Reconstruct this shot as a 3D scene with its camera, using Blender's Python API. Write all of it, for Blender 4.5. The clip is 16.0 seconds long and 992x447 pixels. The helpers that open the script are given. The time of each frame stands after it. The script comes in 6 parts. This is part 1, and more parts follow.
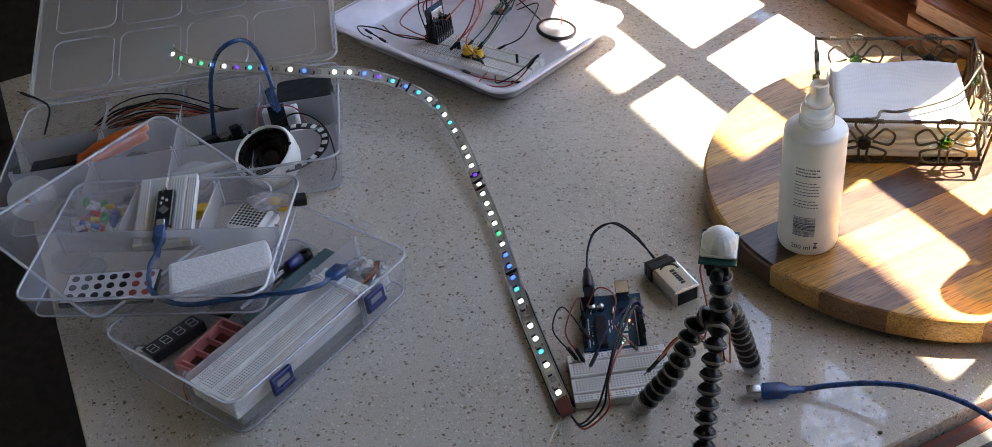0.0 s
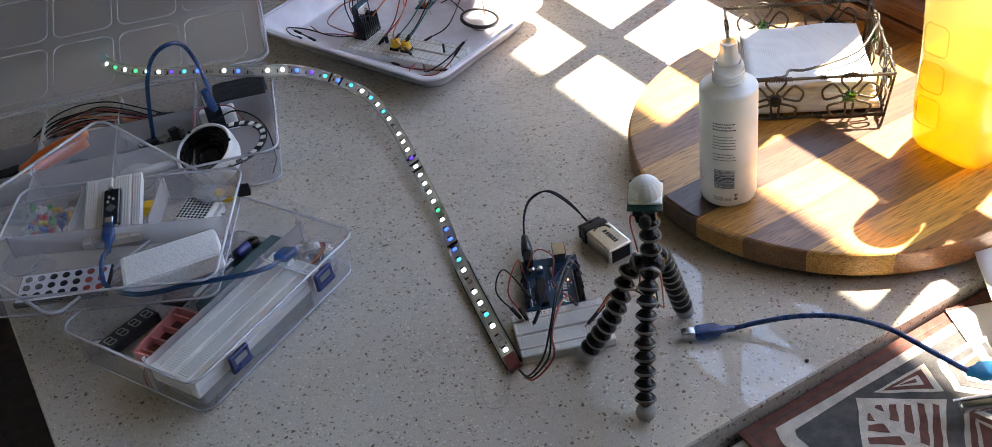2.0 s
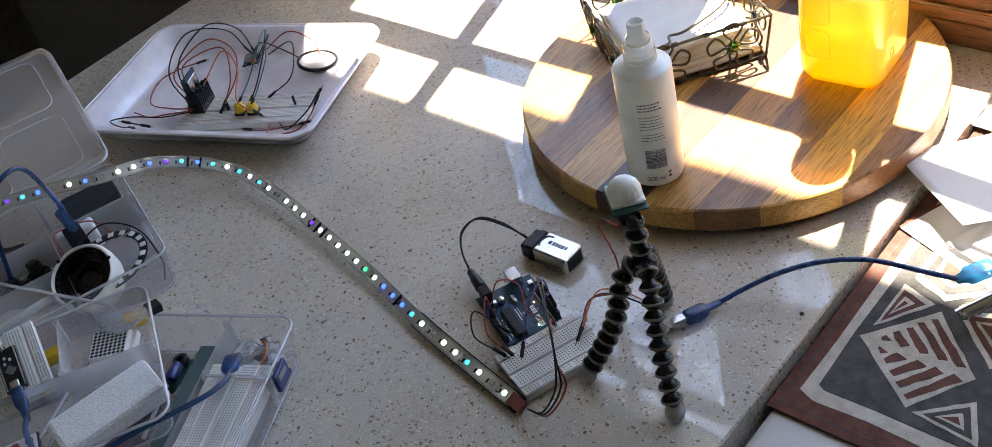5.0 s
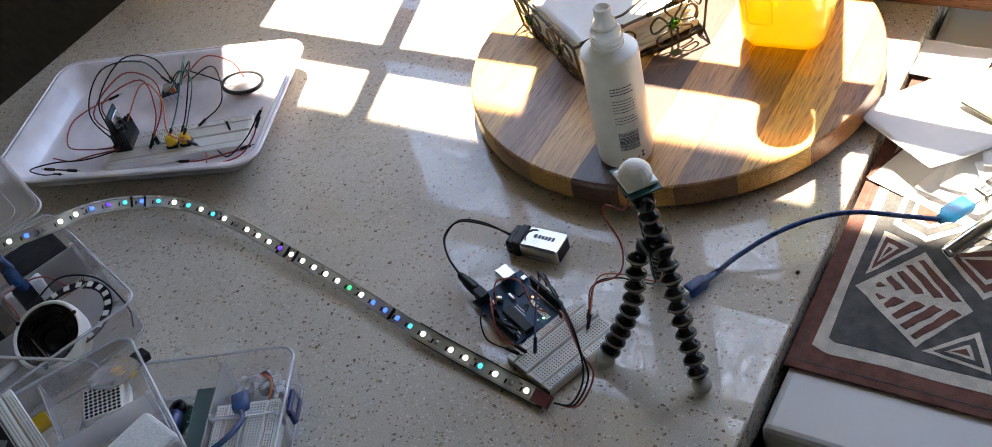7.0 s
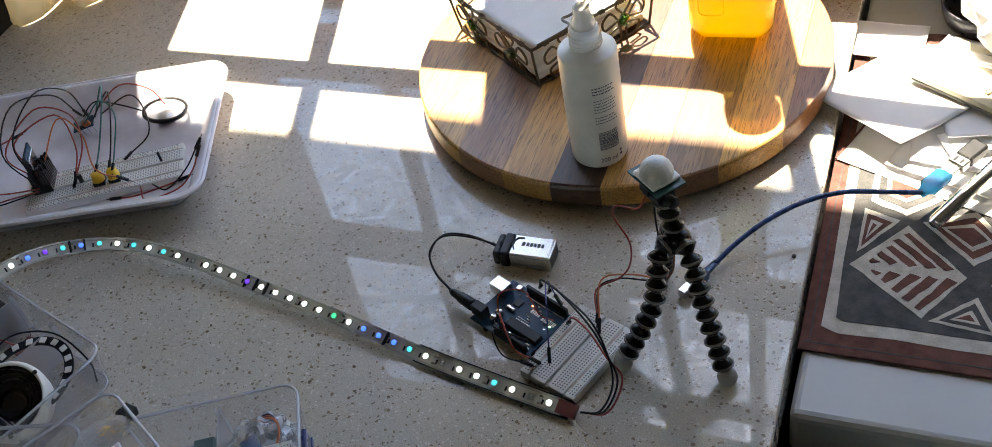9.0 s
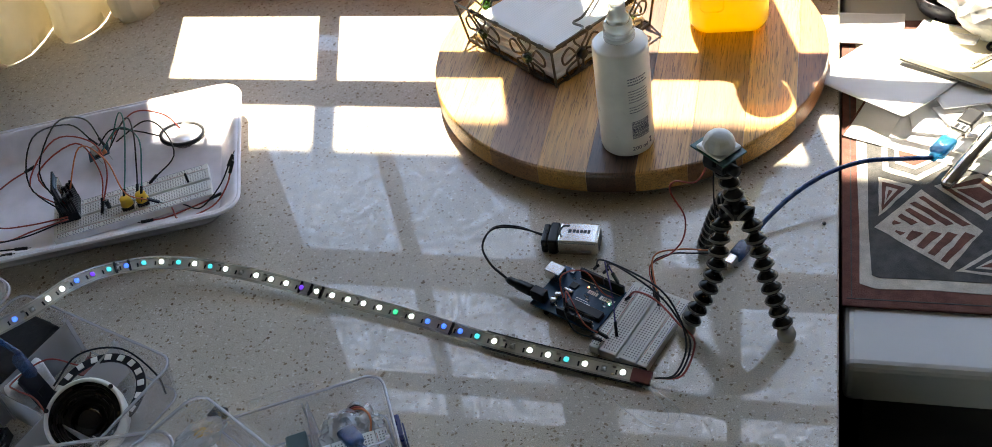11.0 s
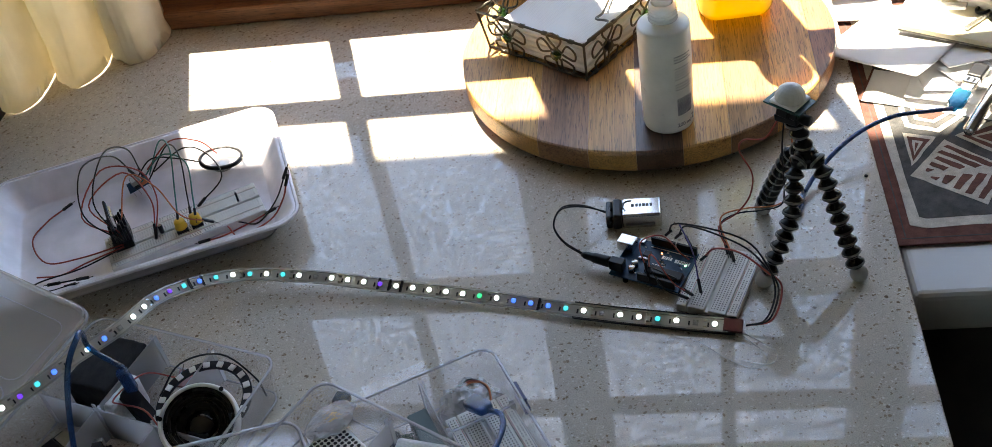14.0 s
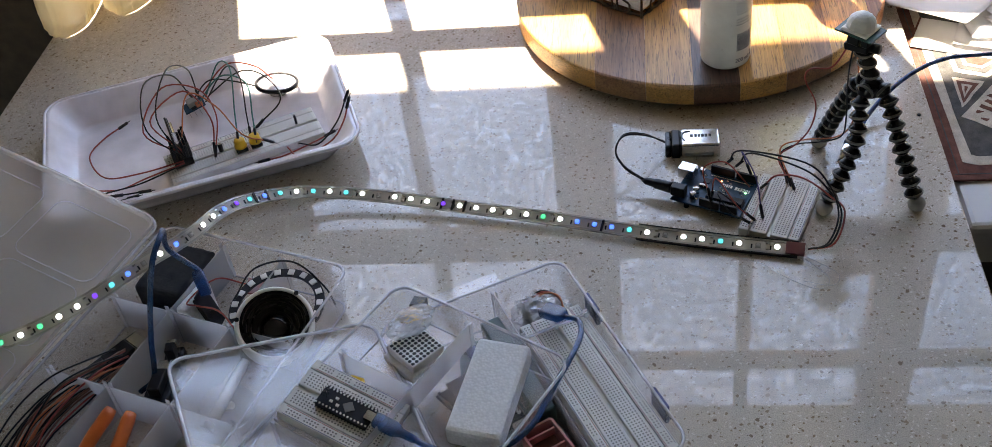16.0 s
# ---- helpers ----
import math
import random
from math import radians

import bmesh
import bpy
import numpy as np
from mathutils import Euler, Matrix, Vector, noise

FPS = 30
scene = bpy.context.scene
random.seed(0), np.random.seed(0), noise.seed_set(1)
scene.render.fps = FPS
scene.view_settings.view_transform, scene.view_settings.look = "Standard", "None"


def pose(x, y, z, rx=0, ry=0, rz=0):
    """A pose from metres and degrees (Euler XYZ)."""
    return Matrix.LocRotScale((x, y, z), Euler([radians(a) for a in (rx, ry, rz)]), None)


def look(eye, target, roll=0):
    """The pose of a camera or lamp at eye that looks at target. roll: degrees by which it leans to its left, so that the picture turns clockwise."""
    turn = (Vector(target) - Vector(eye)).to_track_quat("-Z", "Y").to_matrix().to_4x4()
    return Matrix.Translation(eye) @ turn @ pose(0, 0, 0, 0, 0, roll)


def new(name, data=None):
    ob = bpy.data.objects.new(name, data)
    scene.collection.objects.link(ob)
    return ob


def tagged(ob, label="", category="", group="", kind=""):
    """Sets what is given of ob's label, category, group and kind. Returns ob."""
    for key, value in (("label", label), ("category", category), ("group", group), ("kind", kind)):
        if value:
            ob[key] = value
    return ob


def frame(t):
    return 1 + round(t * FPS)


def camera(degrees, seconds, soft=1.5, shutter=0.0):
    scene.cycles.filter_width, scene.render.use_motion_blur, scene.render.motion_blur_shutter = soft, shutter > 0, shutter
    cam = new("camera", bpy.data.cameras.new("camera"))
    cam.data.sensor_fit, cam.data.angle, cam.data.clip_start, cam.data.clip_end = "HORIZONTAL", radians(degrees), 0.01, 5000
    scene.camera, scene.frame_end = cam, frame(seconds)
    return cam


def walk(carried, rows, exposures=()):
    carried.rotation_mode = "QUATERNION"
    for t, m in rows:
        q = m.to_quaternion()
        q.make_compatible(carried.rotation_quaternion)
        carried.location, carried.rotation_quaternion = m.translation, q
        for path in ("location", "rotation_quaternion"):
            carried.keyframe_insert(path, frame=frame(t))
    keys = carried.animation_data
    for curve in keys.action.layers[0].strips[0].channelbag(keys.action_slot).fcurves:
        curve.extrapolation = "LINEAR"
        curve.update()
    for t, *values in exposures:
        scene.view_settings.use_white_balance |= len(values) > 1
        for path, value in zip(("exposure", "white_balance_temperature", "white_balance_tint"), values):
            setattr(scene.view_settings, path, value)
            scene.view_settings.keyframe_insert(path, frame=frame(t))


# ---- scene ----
cam = camera(47.3, 16.0, 0.55)
PATH = [
    (0, (0.4164, -0.3353, 0.6820), (-1.0639, 0.2250, -0.5410), -7.6),
    (0.5, (0.4281, -0.3459, 0.6780), (-1.0143, 0.2916, -0.5520), -8.6),
    (1, (0.4558, -0.3255, 0.6740), (-0.9947, 0.3135, -0.5460), -9.3),
    (1.5, (0.4814, -0.3172, 0.6740), (-0.9928, 0.2907, -0.5320), -8.9),
    (2, (0.4711, -0.3674, 0.6800), (-0.9700, 0.3025, -0.5330), -9.0),
    (2.5, (0.4634, -0.4286, 0.6870), (-0.9191, 0.3772, -0.5120), -13.3),
    (3, (0.4550, -0.4424, 0.6850), (-0.9040, 0.4109, -0.5090), -14.2),
    (3.5, (0.4258, -0.4293, 0.6830), (-0.8758, 0.4936, -0.5230), -13.0),
    (3.7, (0.4132, -0.4061, 0.6790), (-0.9002, 0.4881, -0.5350), -13.7),
    (5.8, (0.2970, -0.4724, 0.7070), (-0.8203, 0.5466, -0.6020), -16.3),
    (6, (0.3027, -0.4695, 0.7100), (-0.8424, 0.5192, -0.5980), -15.9),
    (6.5, (0.2691, -0.4907, 0.6980), (-0.8515, 0.5332, -0.6040), -14.1),
    (7, (0.2192, -0.5165, 0.7150), (-0.7433, 0.6184, -0.6200), -16.3),
    (7.5, (0.1641, -0.5467, 0.7250), (-0.6477, 0.6655, -0.6430), -16.0),
    (8, (0.1521, -0.5270, 0.7220), (-0.6976, 0.6692, -0.6380), -15.6),
    (8.5, (0.1212, -0.5275, 0.7190), (-0.7075, 0.6714, -0.6510), -13.7),
    (8.7, (0.1041, -0.5363, 0.7210), (-0.6685, 0.6901, -0.6570), -13.3),
    (10.8, (-0.0423, -0.6504, 0.7400), (-0.5328, 0.7215, -0.6310), -11.4),
    (11, (-0.0424, -0.6580, 0.7440), (-0.5457, 0.7196, -0.6150), -11.4),
    (11.5, (-0.0376, -0.6766, 0.7360), (-0.5416, 0.7068, -0.6180), -9.8),
    (12, (-0.0986, -0.7052, 0.7430), (-0.5763, 0.7003, -0.5980), -9.5),
    (12.5, (-0.1430, -0.7116, 0.7400), (-0.5677, 0.7294, -0.5790), -10.4),
    (13, (-0.1638, -0.7286, 0.7400), (-0.5151, 0.7366, -0.5760), -10.9),
    (13.5, (-0.1928, -0.7518, 0.7380), (-0.5029, 0.7322, -0.5670), -10.7),
    (14, (-0.1994, -0.7642, 0.7410), (-0.5117, 0.7197, -0.5640), -11.3),
    (14.5, (-0.1959, -0.7734, 0.7370), (-0.5509, 0.7032, -0.5650), -9.9),
    (15, (-0.2385, -0.7829, 0.7260), (-0.5644, 0.6950, -0.5810), -9.2),
    (15.5, (-0.2726, -0.8005, 0.7170), (-0.5746, 0.6722, -0.6020), -9.1),
    (16, (-0.2822, -0.8268, 0.7190), (-0.5519, 0.6445, -0.6080), -8.5),
]
LIGHT_KEYS = [(0, 3.16, 7420, 15), (3.5, 3.28, 7400, 13), (6, 3.20, 7550, 12), (8.5, 2.95, 7650, 10), (11, 2.91, 7600, 8), (14.5, 2.92, 7580, 9), (16, 3.21, 7950, 14)]
walk(cam, [(t, look(eye, target, roll)) for t, eye, target, roll in PATH], LIGHT_KEYS)

# ---- light ----
SUN_EL, SUN_SLOPE = radians(64.3), 0.30          # the sun stands over the window, a little to the left
flow = Vector((SUN_SLOPE, -1.0, 0)).normalized() * math.cos(SUN_EL) + Vector((0, 0, -math.sin(SUN_EL)))
world = bpy.data.worlds.new("sky")
scene.world = world
world.use_nodes = True
wn = world.node_tree.nodes
sky = wn.new("ShaderNodeTexSky")
sky.sky_type, sky.sun_disc = "NISHITA", False
sky.dust_density, sky.air_density, sky.ozone_density = 0.3, 1.0, 2.0
sky.sun_elevation, sky.sun_rotation = SUN_EL, math.atan2(-flow.x, -flow.y)
world.node_tree.links.new(sky.outputs["Color"], wn["Background"].inputs["Color"])
wn["Background"].inputs["Strength"].default_value = 0.15
sun = new("sun", bpy.data.lights.new("sun", "SUN"))
sun.data.energy, sun.data.angle, sun.data.color = 4.0, radians(0.55), (1.0, 0.95, 0.86)
sun.matrix_world = Matrix.Translation((0, 2, 4)) @ flow.to_track_quat("-Z", "Y").to_matrix().to_4x4()


# ---- mesh helpers ----
def link(name, bm, mat, smooth=False):
    me = bpy.data.meshes.new(name)
    bm.normal_update()
    bm.to_mesh(me)
    bm.free()
    for m in (mat if isinstance(mat, (list, tuple)) else [mat]):
        me.materials.append(m)
    if smooth:
        for p in me.polygons:
            p.use_smooth = True
    return new(name, me)


def part(name, bm, mat, parent, label="", smooth=False):
    """One mesh object under a thing or a part."""
    ob = link(name, bm, mat, smooth)
    ob.parent = parent
    if label:
        tagged(ob, label)
    return ob


def thing(name, m, label, category, group="", kind=""):
    ob = new(name)
    ob.empty_display_size = 0.02
    ob.matrix_world = m
    return tagged(ob, label, category, group, kind)


def solid(name, bm, mat, m, label, category, group="", kind="", smooth=False):
    """A thing that is one mesh."""
    ob = link(name, bm, mat, smooth)
    ob.matrix_world = m
    return tagged(ob, label, category, group, kind)


def box(x0, x1, y0, y1, z0, z1, bevel=0.0, seg=2, bm=None):
    own = bmesh.new()
    bmesh.ops.create_cube(own, size=1.0)
    for v in own.verts:
        v.co = ((x0 + x1) / 2 + v.co.x * (x1 - x0), (y0 + y1) / 2 + v.co.y * (y1 - y0), (z0 + z1) / 2 + v.co.z * (z1 - z0))
    if bevel:
        bmesh.ops.bevel(own, geom=own.edges[:], offset=bevel, segments=seg, affect="EDGES", profile=0.5)
    return join(bm, own)


def join(bm, own):
    if bm is None:
        return own
    me = bpy.data.meshes.new("tmp")
    own.to_mesh(me)
    own.free()
    bm.from_mesh(me)
    bpy.data.meshes.remove(me)
    return bm


def moved(bm, m):
    bmesh.ops.transform(bm, matrix=m, verts=bm.verts[:])
    return bm


def lathe(profile, n=32, bm=None):
    """A turned body from (radius, height) pairs; ends at radius 0 are closed."""
    own = bmesh.new()
    rings = []
    for r, z in profile:
        if r < 1e-6:
            rings.append([own.verts.new((0, 0, z))])
        else:
            rings.append([own.verts.new((r * math.cos(2 * math.pi * i / n), r * math.sin(2 * math.pi * i / n), z)) for i in range(n)])
    for a, b in zip(rings, rings[1:]):
        for i in range(n):
            j = (i + 1) % n
            if len(a) == 1 and len(b) == 1:
                continue
            if len(a) == 1:
                own.faces.new((a[0], b[j], b[i]))
            elif len(b) == 1:
                own.faces.new((a[i], a[j], b[0]))
            else:
                own.faces.new((a[i], a[j], b[j], b[i]))
    bmesh.ops.recalc_face_normals(own, faces=own.faces[:])
    return join(bm, own)


def smooth_line(points, steps=6):
    """Points of a Catmull-Rom curve through the given ones."""
    p = [Vector(q) for q in points]
    p = [2 * p[0] - p[1], *p, 2 * p[-1] - p[-2]]
    out = []
    for a, b, c, d in zip(p, p[1:], p[2:], p[3:]):
        for k in range(steps):
            t = k / steps
            out.append(0.5 * (2 * b + (c - a) * t + (2 * a - 5 * b + 4 * c - d) * t * t + (3 * b - a - 3 * c + d) * t ** 3))
    out.append(p[-2])
    return out


def tube(points, r, n=8, bm=None, closed=False, steps=6, raw=False):
    """A round wire or cable along a smooth line."""
    line = [Vector(q) for q in points] if raw else smooth_line(points, steps)
    own = bmesh.new()
    rings, up = [], Vector((0, 0, 1))
    last = None
    for i, q in enumerate(line):
        t = (line[min(i + 1, len(line) - 1)] - line[max(i - 1, 0)])
        if t.length < 1e-9:
            t = Vector((0, 0, 1))
        t.normalize()
        if last is None:
            side = t.cross(up if abs(t.z) < 0.9 else Vector((1, 0, 0))).normalized()
        else:
            side = (last - t * last.dot(t))
            side = side.normalized() if side.length > 1e-6 else t.orthogonal().normalized()
        last = side
        other = t.cross(side)
        rr = r[i * (len(r) - 1) // max(1, len(line) - 1)] if isinstance(r, (list, tuple)) else r
        rings.append([own.verts.new(q + (side * math.cos(2 * math.pi * k / n) + other * math.sin(2 * math.pi * k / n)) * rr) for k in range(n)])
    for a, b in zip(rings, rings[1:]):
        for k in range(n):
            own.faces.new((a[k], a[(k + 1) % n], b[(k + 1) % n], b[k]))
    if closed:
        for k in range(n):
            own.faces.new((rings[-1][k], rings[-1][(k + 1) % n], rings[0][(k + 1) % n], rings[0][k]))
    else:
        own.faces.new(rings[0][::-1])
        own.faces.new(rings[-1])
    bmesh.ops.recalc_face_normals(own, faces=own.faces[:])
    return join(bm, own)


def outline(w, d, r, n=6):
    """A rounded rectangle round the origin, counter-clockwise."""
    pts = []
    for cx, cy, a0 in ((w / 2 - r, d / 2 - r, 0), (-w / 2 + r, d / 2 - r, 90), (-w / 2 + r, -d / 2 + r, 180), (w / 2 - r, -d / 2 + r, 270)):
        for k in range(n + 1):
            a = radians(a0 + 90 * k / n)
            pts.append((cx + r * math.cos(a), cy + r * math.sin(a)))
    return pts


def loft(loops, cap0=True, cap1=True, bm=None):
    """Skin through loops of equally many points."""
    own = bmesh.new()
    rings = [[own.verts.new(p) for p in l] for l in loops]
    n = len(rings[0])
    for a, b in zip(rings, rings[1:]):
        for i in range(n):
            own.faces.new((a[i], a[(i + 1) % n], b[(i + 1) % n], b[i]))
    if cap0:
        own.faces.new(rings[0][::-1])
    if cap1:
        own.faces.new(rings[-1])
    bmesh.ops.recalc_face_normals(own, faces=own.faces[:])
    return join(bm, own)


def slab(pts, z0, z1, bm=None):
    return loft([[(x, y, z0) for x, y in pts], [(x, y, z1) for x, y in pts]], bm=bm)


def tub(w, d, h, r, wall, floor, flare=0.0, rim=0.0, bm=None):
    """An open box with rounded corners, wall thickness and an optional rim; its outside stands on z = 0."""
    def at(gw, gd, rr, z):
        return [(x, y, z) for x, y in outline(gw, gd, rr)]
    o0, o1 = 0.0, flare * 2
    loops = [at(w - wall, d - wall, r, 0), at(w + o0, d + o0, r, wall), at(w + o1, d + o1, r, h - 0.002)]
    if rim:
        loops += [at(w + o1 + 2 * rim, d + o1 + 2 * rim, r + rim, h - 0.002), at(w + o1 + 2 * rim, d + o1 + 2 * rim, r + rim, h)]
    else:
        loops += [at(w + o1, d + o1, r, h)]
    loops += [at(w + o1 - 2 * wall, d + o1 - 2 * wall, r - wall * 0.5, h), at(w - 2 * wall, d - 2 * wall, r - wall * 0.5, floor + 0.002), at(w - 2 * wall - 0.004, d - 2 * wall - 0.004, r - wall * 0.5, floor)]
    return loft(loops, bm=bm)


def letters(text, size, mat, m, parent, name="lettering", depth=0.0001):
    """Flat writing as a mesh, with its left foot at m."""
    cu = bpy.data.curves.new(name, "FONT")
    cu.body, cu.size, cu.extrude = text, size, depth
    tmp = new("tmp_text", cu)
    me = bpy.data.meshes.new_from_object(tmp.evaluated_get(bpy.context.evaluated_depsgraph_get()))
    bpy.data.objects.remove(tmp)
    bpy.data.curves.remove(cu)
    me.transform(m)
    me.materials.clear()
    me.materials.append(mat)
    ob = new(name, me)
    ob.parent = parent
    return ob


# ---- materials ----
def material(name, colour=(0.5, 0.5, 0.5), rough=0.5, metal=0.0, build=None, **more):
    m = bpy.data.materials.new(name)
    m.use_nodes = True
    b = m.node_tree.nodes["Principled BSDF"]
    b.inputs["Base Color"].default_value = (*colour, 1)
    b.inputs["Roughness"].default_value = rough
    b.inputs["Metallic"].default_value = metal
    for key, value in more.items():
        b.inputs[key.replace("_", " ")].default_value = value
    if build:
        build(Nodes(m.node_tree, b))
    return m


class Nodes:
    def __init__(self, tree, bsdf):
        self.tree, self.bsdf = tree, bsdf
        self.coord = tree.nodes.new("ShaderNodeTexCoord")
        self.info = tree.nodes.new("ShaderNodeObjectInfo")

    def add(self, kind, **inputs):
        n = self.tree.nodes.new("ShaderNode" + kind)
        for k, v in inputs.items():
            self.set(n, k.replace("_", " "), v)
        return n

    def set(self, n, key, v):
        if hasattr(v, "is_output"):
            self.tree.links.new(v, n.inputs[key])
        else:
            n.inputs[key].default_value = v

    def space(self, scale=(1, 1, 1), turn=(0, 0, 0), src="Object"):
        mp = self.add("Mapping")
        mp.inputs["Scale"].default_value = scale
        mp.inputs["Rotation"].default_value = turn
        self.tree.links.new(self.coord.outputs[src], mp.inputs["Vector"])
        return mp.outputs["Vector"]

    def noise(self, scale, detail=3.0, vec=None, rough=0.5, out="Fac"):
        n = self.add("TexNoise", Scale=scale, Detail=detail, Roughness=rough)
        self.tree.links.new(vec if vec is not None else self.coord.outputs["Object"], n.inputs["Vector"])
        return n.outputs[out]

    def cells(self, scale, out="Distance", vec=None, rand=1.0):
        n = self.add("TexVoronoi", Scale=scale, Randomness=rand)
        self.tree.links.new(vec if vec is not None else self.coord.outputs["Object"], n.inputs["Vector"])
        return n.outputs[out]

    def ramp(self, fac, stops):
        n = self.add("ValToRGB")
        e = n.color_ramp.elements
        while len(e) < len(stops):
            e.new(0.5)
        for k, (p, c) in zip(e, stops):
            k.position, k.color = p, ((*c, 1) if isinstance(c, tuple) else (c, c, c, 1))
        self.tree.links.new(fac, n.inputs["Fac"])
        return n.outputs["Color"]

    def mix(self, fac, a, b, mode="MIX"):
        n = self.tree.nodes.new("ShaderNodeMix")
        n.data_type, n.blend_type = "RGBA", mode
        for idx, v in ((0, fac), (6, a), (7, b)):
            if hasattr(v, "is_output"):
                self.tree.links.new(v, n.inputs[idx])
            else:
                n.inputs[idx].default_value = v if idx == 0 else (*v, 1)
        return n.outputs[2]

    def math(self, op, a, b=0.0):
        n = self.tree.nodes.new("ShaderNodeMath")
        n.operation = op
        for idx, v in ((0, a), (1, b)):
            if hasattr(v, "is_output"):
                self.tree.links.new(v, n.inputs[idx])
            else:
                n.inputs[idx].default_value = v
        return n.outputs[0]

    def colour(self, c):
        self.tree.links.new(c, self.bsdf.inputs["Base Color"])

    def rough(self, c):
        self.tree.links.new(c, self.bsdf.inputs["Roughness"])

    def bump(self, height, strength=0.3, distance=0.001):
        n = self.add("Bump", Strength=strength, Distance=distance, Height=height)
        self.tree.links.new(n.outputs["Normal"], self.bsdf.inputs["Normal"])


def quartz(n):
    base = n.ramp(n.noise(7, 4), [(0.3, (0.49, 0.44, 0.365)), (0.7, (0.59, 0.535, 0.455))])
    grain = n.ramp(n.noise(900, 2), [(0.32, 0.74), (0.68, 1.13)])
    base = n.mix(1.0, base, grain, "MULTIPLY")
    for scale, cut, tint, keep, soft in ((300, 0.30, (0.68, 0.65, 0.60), 0.42, 0.06), (175, 0.25, (0.25, 0.185, 0.125), 0.34, 0.05), (125, 0.21, (0.17, 0.122, 0.082), 0.22, 0.04), (290, 0.27, (0.21, 0.16, 0.11), 0.34, 0.05), (75, 0.15, (0.34, 0.28, 0.21), 0.25, 0.03), (360, 0.22, (0.05, 0.042, 0.036), 0.12, 0.04)):
        bent = n.mix(1.0, n.coord.outputs["Object"], n.mix(0.004, (0, 0, 0), n.noise(scale * 1.6, 1, out="Color")), "ADD")
        spot = n.ramp(n.cells(scale, vec=bent), [(cut - soft, 1.0), (cut + soft * 0.4, 0.0)])
        some = n.ramp(n.cells(scale, "Color", vec=bent), [(keep - 0.01, 1.0), (keep, 0.0)])
        base = n.mix(n.math("MULTIPLY", spot, some), base, tint)
    n.colour(base)
    # polished chips mirror more than the resin between them
    chip = n.cells(290, "Color")
    n.rough(n.ramp(chip, [(0.25, 0.25), (0.6, 0.4), (0.85, 0.6)]))
    n.tree.links.new(n.ramp(chip, [(0.27, 1.0), (0.28, 0.44), (0.62, 0.41), (0.63, 0.30)]), n.bsdf.inputs["Coat Weight"])


def timber(dark, light, scale=1.0, axis=0, gloss=0.35, tint=True):
    def f(n):
        s = [14 * scale] * 3
        s[axis] = 1.2 * scale
        rings = n.noise(3.2, 4, n.space(tuple(s)), 0.6)
        s2 = [160 * scale] * 3
        s2[axis] = 6 * scale
        fibre = n.noise(3.0, 3, n.space(tuple(s2)), 0.6)
        c = n.ramp(rings, [(0.3, dark), (0.72, light)])
        c = n.mix(0.62, c, n.ramp(fibre, [(0.3, 0.42), (0.60, 1.10)]), "MULTIPLY")
        s3 = [420 * scale] * 3
        s3[axis] = 24 * scale
        pores = n.noise(2.2, 2, n.space(tuple(s3)), 0.5)
        c = n.mix(0.85, c, n.ramp(pores, [(0.36, 0.35), (0.43, 1.0)]), "MULTIPLY")
        if tint:
            c = n.mix(1.0, c, n.ramp(n.info.outputs["Random"], [(0.0, 0.75), (1.0, 1.15)]), "MULTIPLY")
        n.colour(c)
        n.rough(n.ramp(fibre, [(0.3, gloss + 0.12), (0.7, gloss)]))
        n.bump(fibre, 0.25, 0.0008)
    return f


def wall_paint(n):
    n.colour(n.ramp(n.noise(3, 4), [(0.3, (0.50, 0.49, 0.46)), (0.7, (0.57, 0.555, 0.52))]))
    n.bump(n.noise(300, 2), 0.2, 0.001)


def cloth(c0, c1, weave=900):
    def f(n):
        n.colour(n.ramp(n.noise(40, 5), [(0.3, c0), (0.7, c1)]))
        n.bump(n.noise(weave, 2), 0.6, 0.0008)
    return f


QUARTZ = material("quartz", rough=0.2, build=quartz, IOR=1.22, Coat_Weight=0.2, Coat_Roughness=0.015, Coat_IOR=1.62)
RED_WOOD = material("sill_timber", rough=0.4, build=timber((0.17, 0.065, 0.028), (0.42, 0.185, 0.085)))
PAINT = material("wall_paint", rough=0.8, build=wall_paint)
WHITE_BOARD = material("white_laminate", (0.50, 0.49, 0.47), 0.35, build=lambda n: n.bump(n.noise(60, 2), 0.05, 0.001))
FLOOR = material("dark_floor", rough=0.6, build=cloth((0.030, 0.021, 0.017), (0.065, 0.046, 0.038)))
DARK = material("dark_cabinet", rough=0.5, build=cloth((0.010, 0.008, 0.008), (0.022, 0.018, 0.017)))


def curtain_cloth(n):
    cloth((0.78, 0.73, 0.60), (0.88, 0.83, 0.70))(n)
    through_light = n.add("BsdfTranslucent", Color=(0.92, 0.85, 0.66, 1))
    both = n.add("MixShader")
    both.inputs[0].default_value = 0.24
    n.tree.links.new(n.bsdf.outputs[0], both.inputs[1])
    n.tree.links.new(through_light.outputs[0], both.inputs[2])
    n.tree.links.new(both.outputs[0], n.tree.nodes["Material Output"].inputs["Surface"])


CURTAIN = material("curtain_cloth", rough=0.9, build=curtain_cloth)
PANEL = material("dark_panel", rough=0.85, build=cloth((0.030, 0.022, 0.017), (0.060, 0.045, 0.035), 400))
GRASS = material("lawn", rough=0.9, build=cloth((0.10, 0.10, 0.05), (0.20, 0.18, 0.10)))

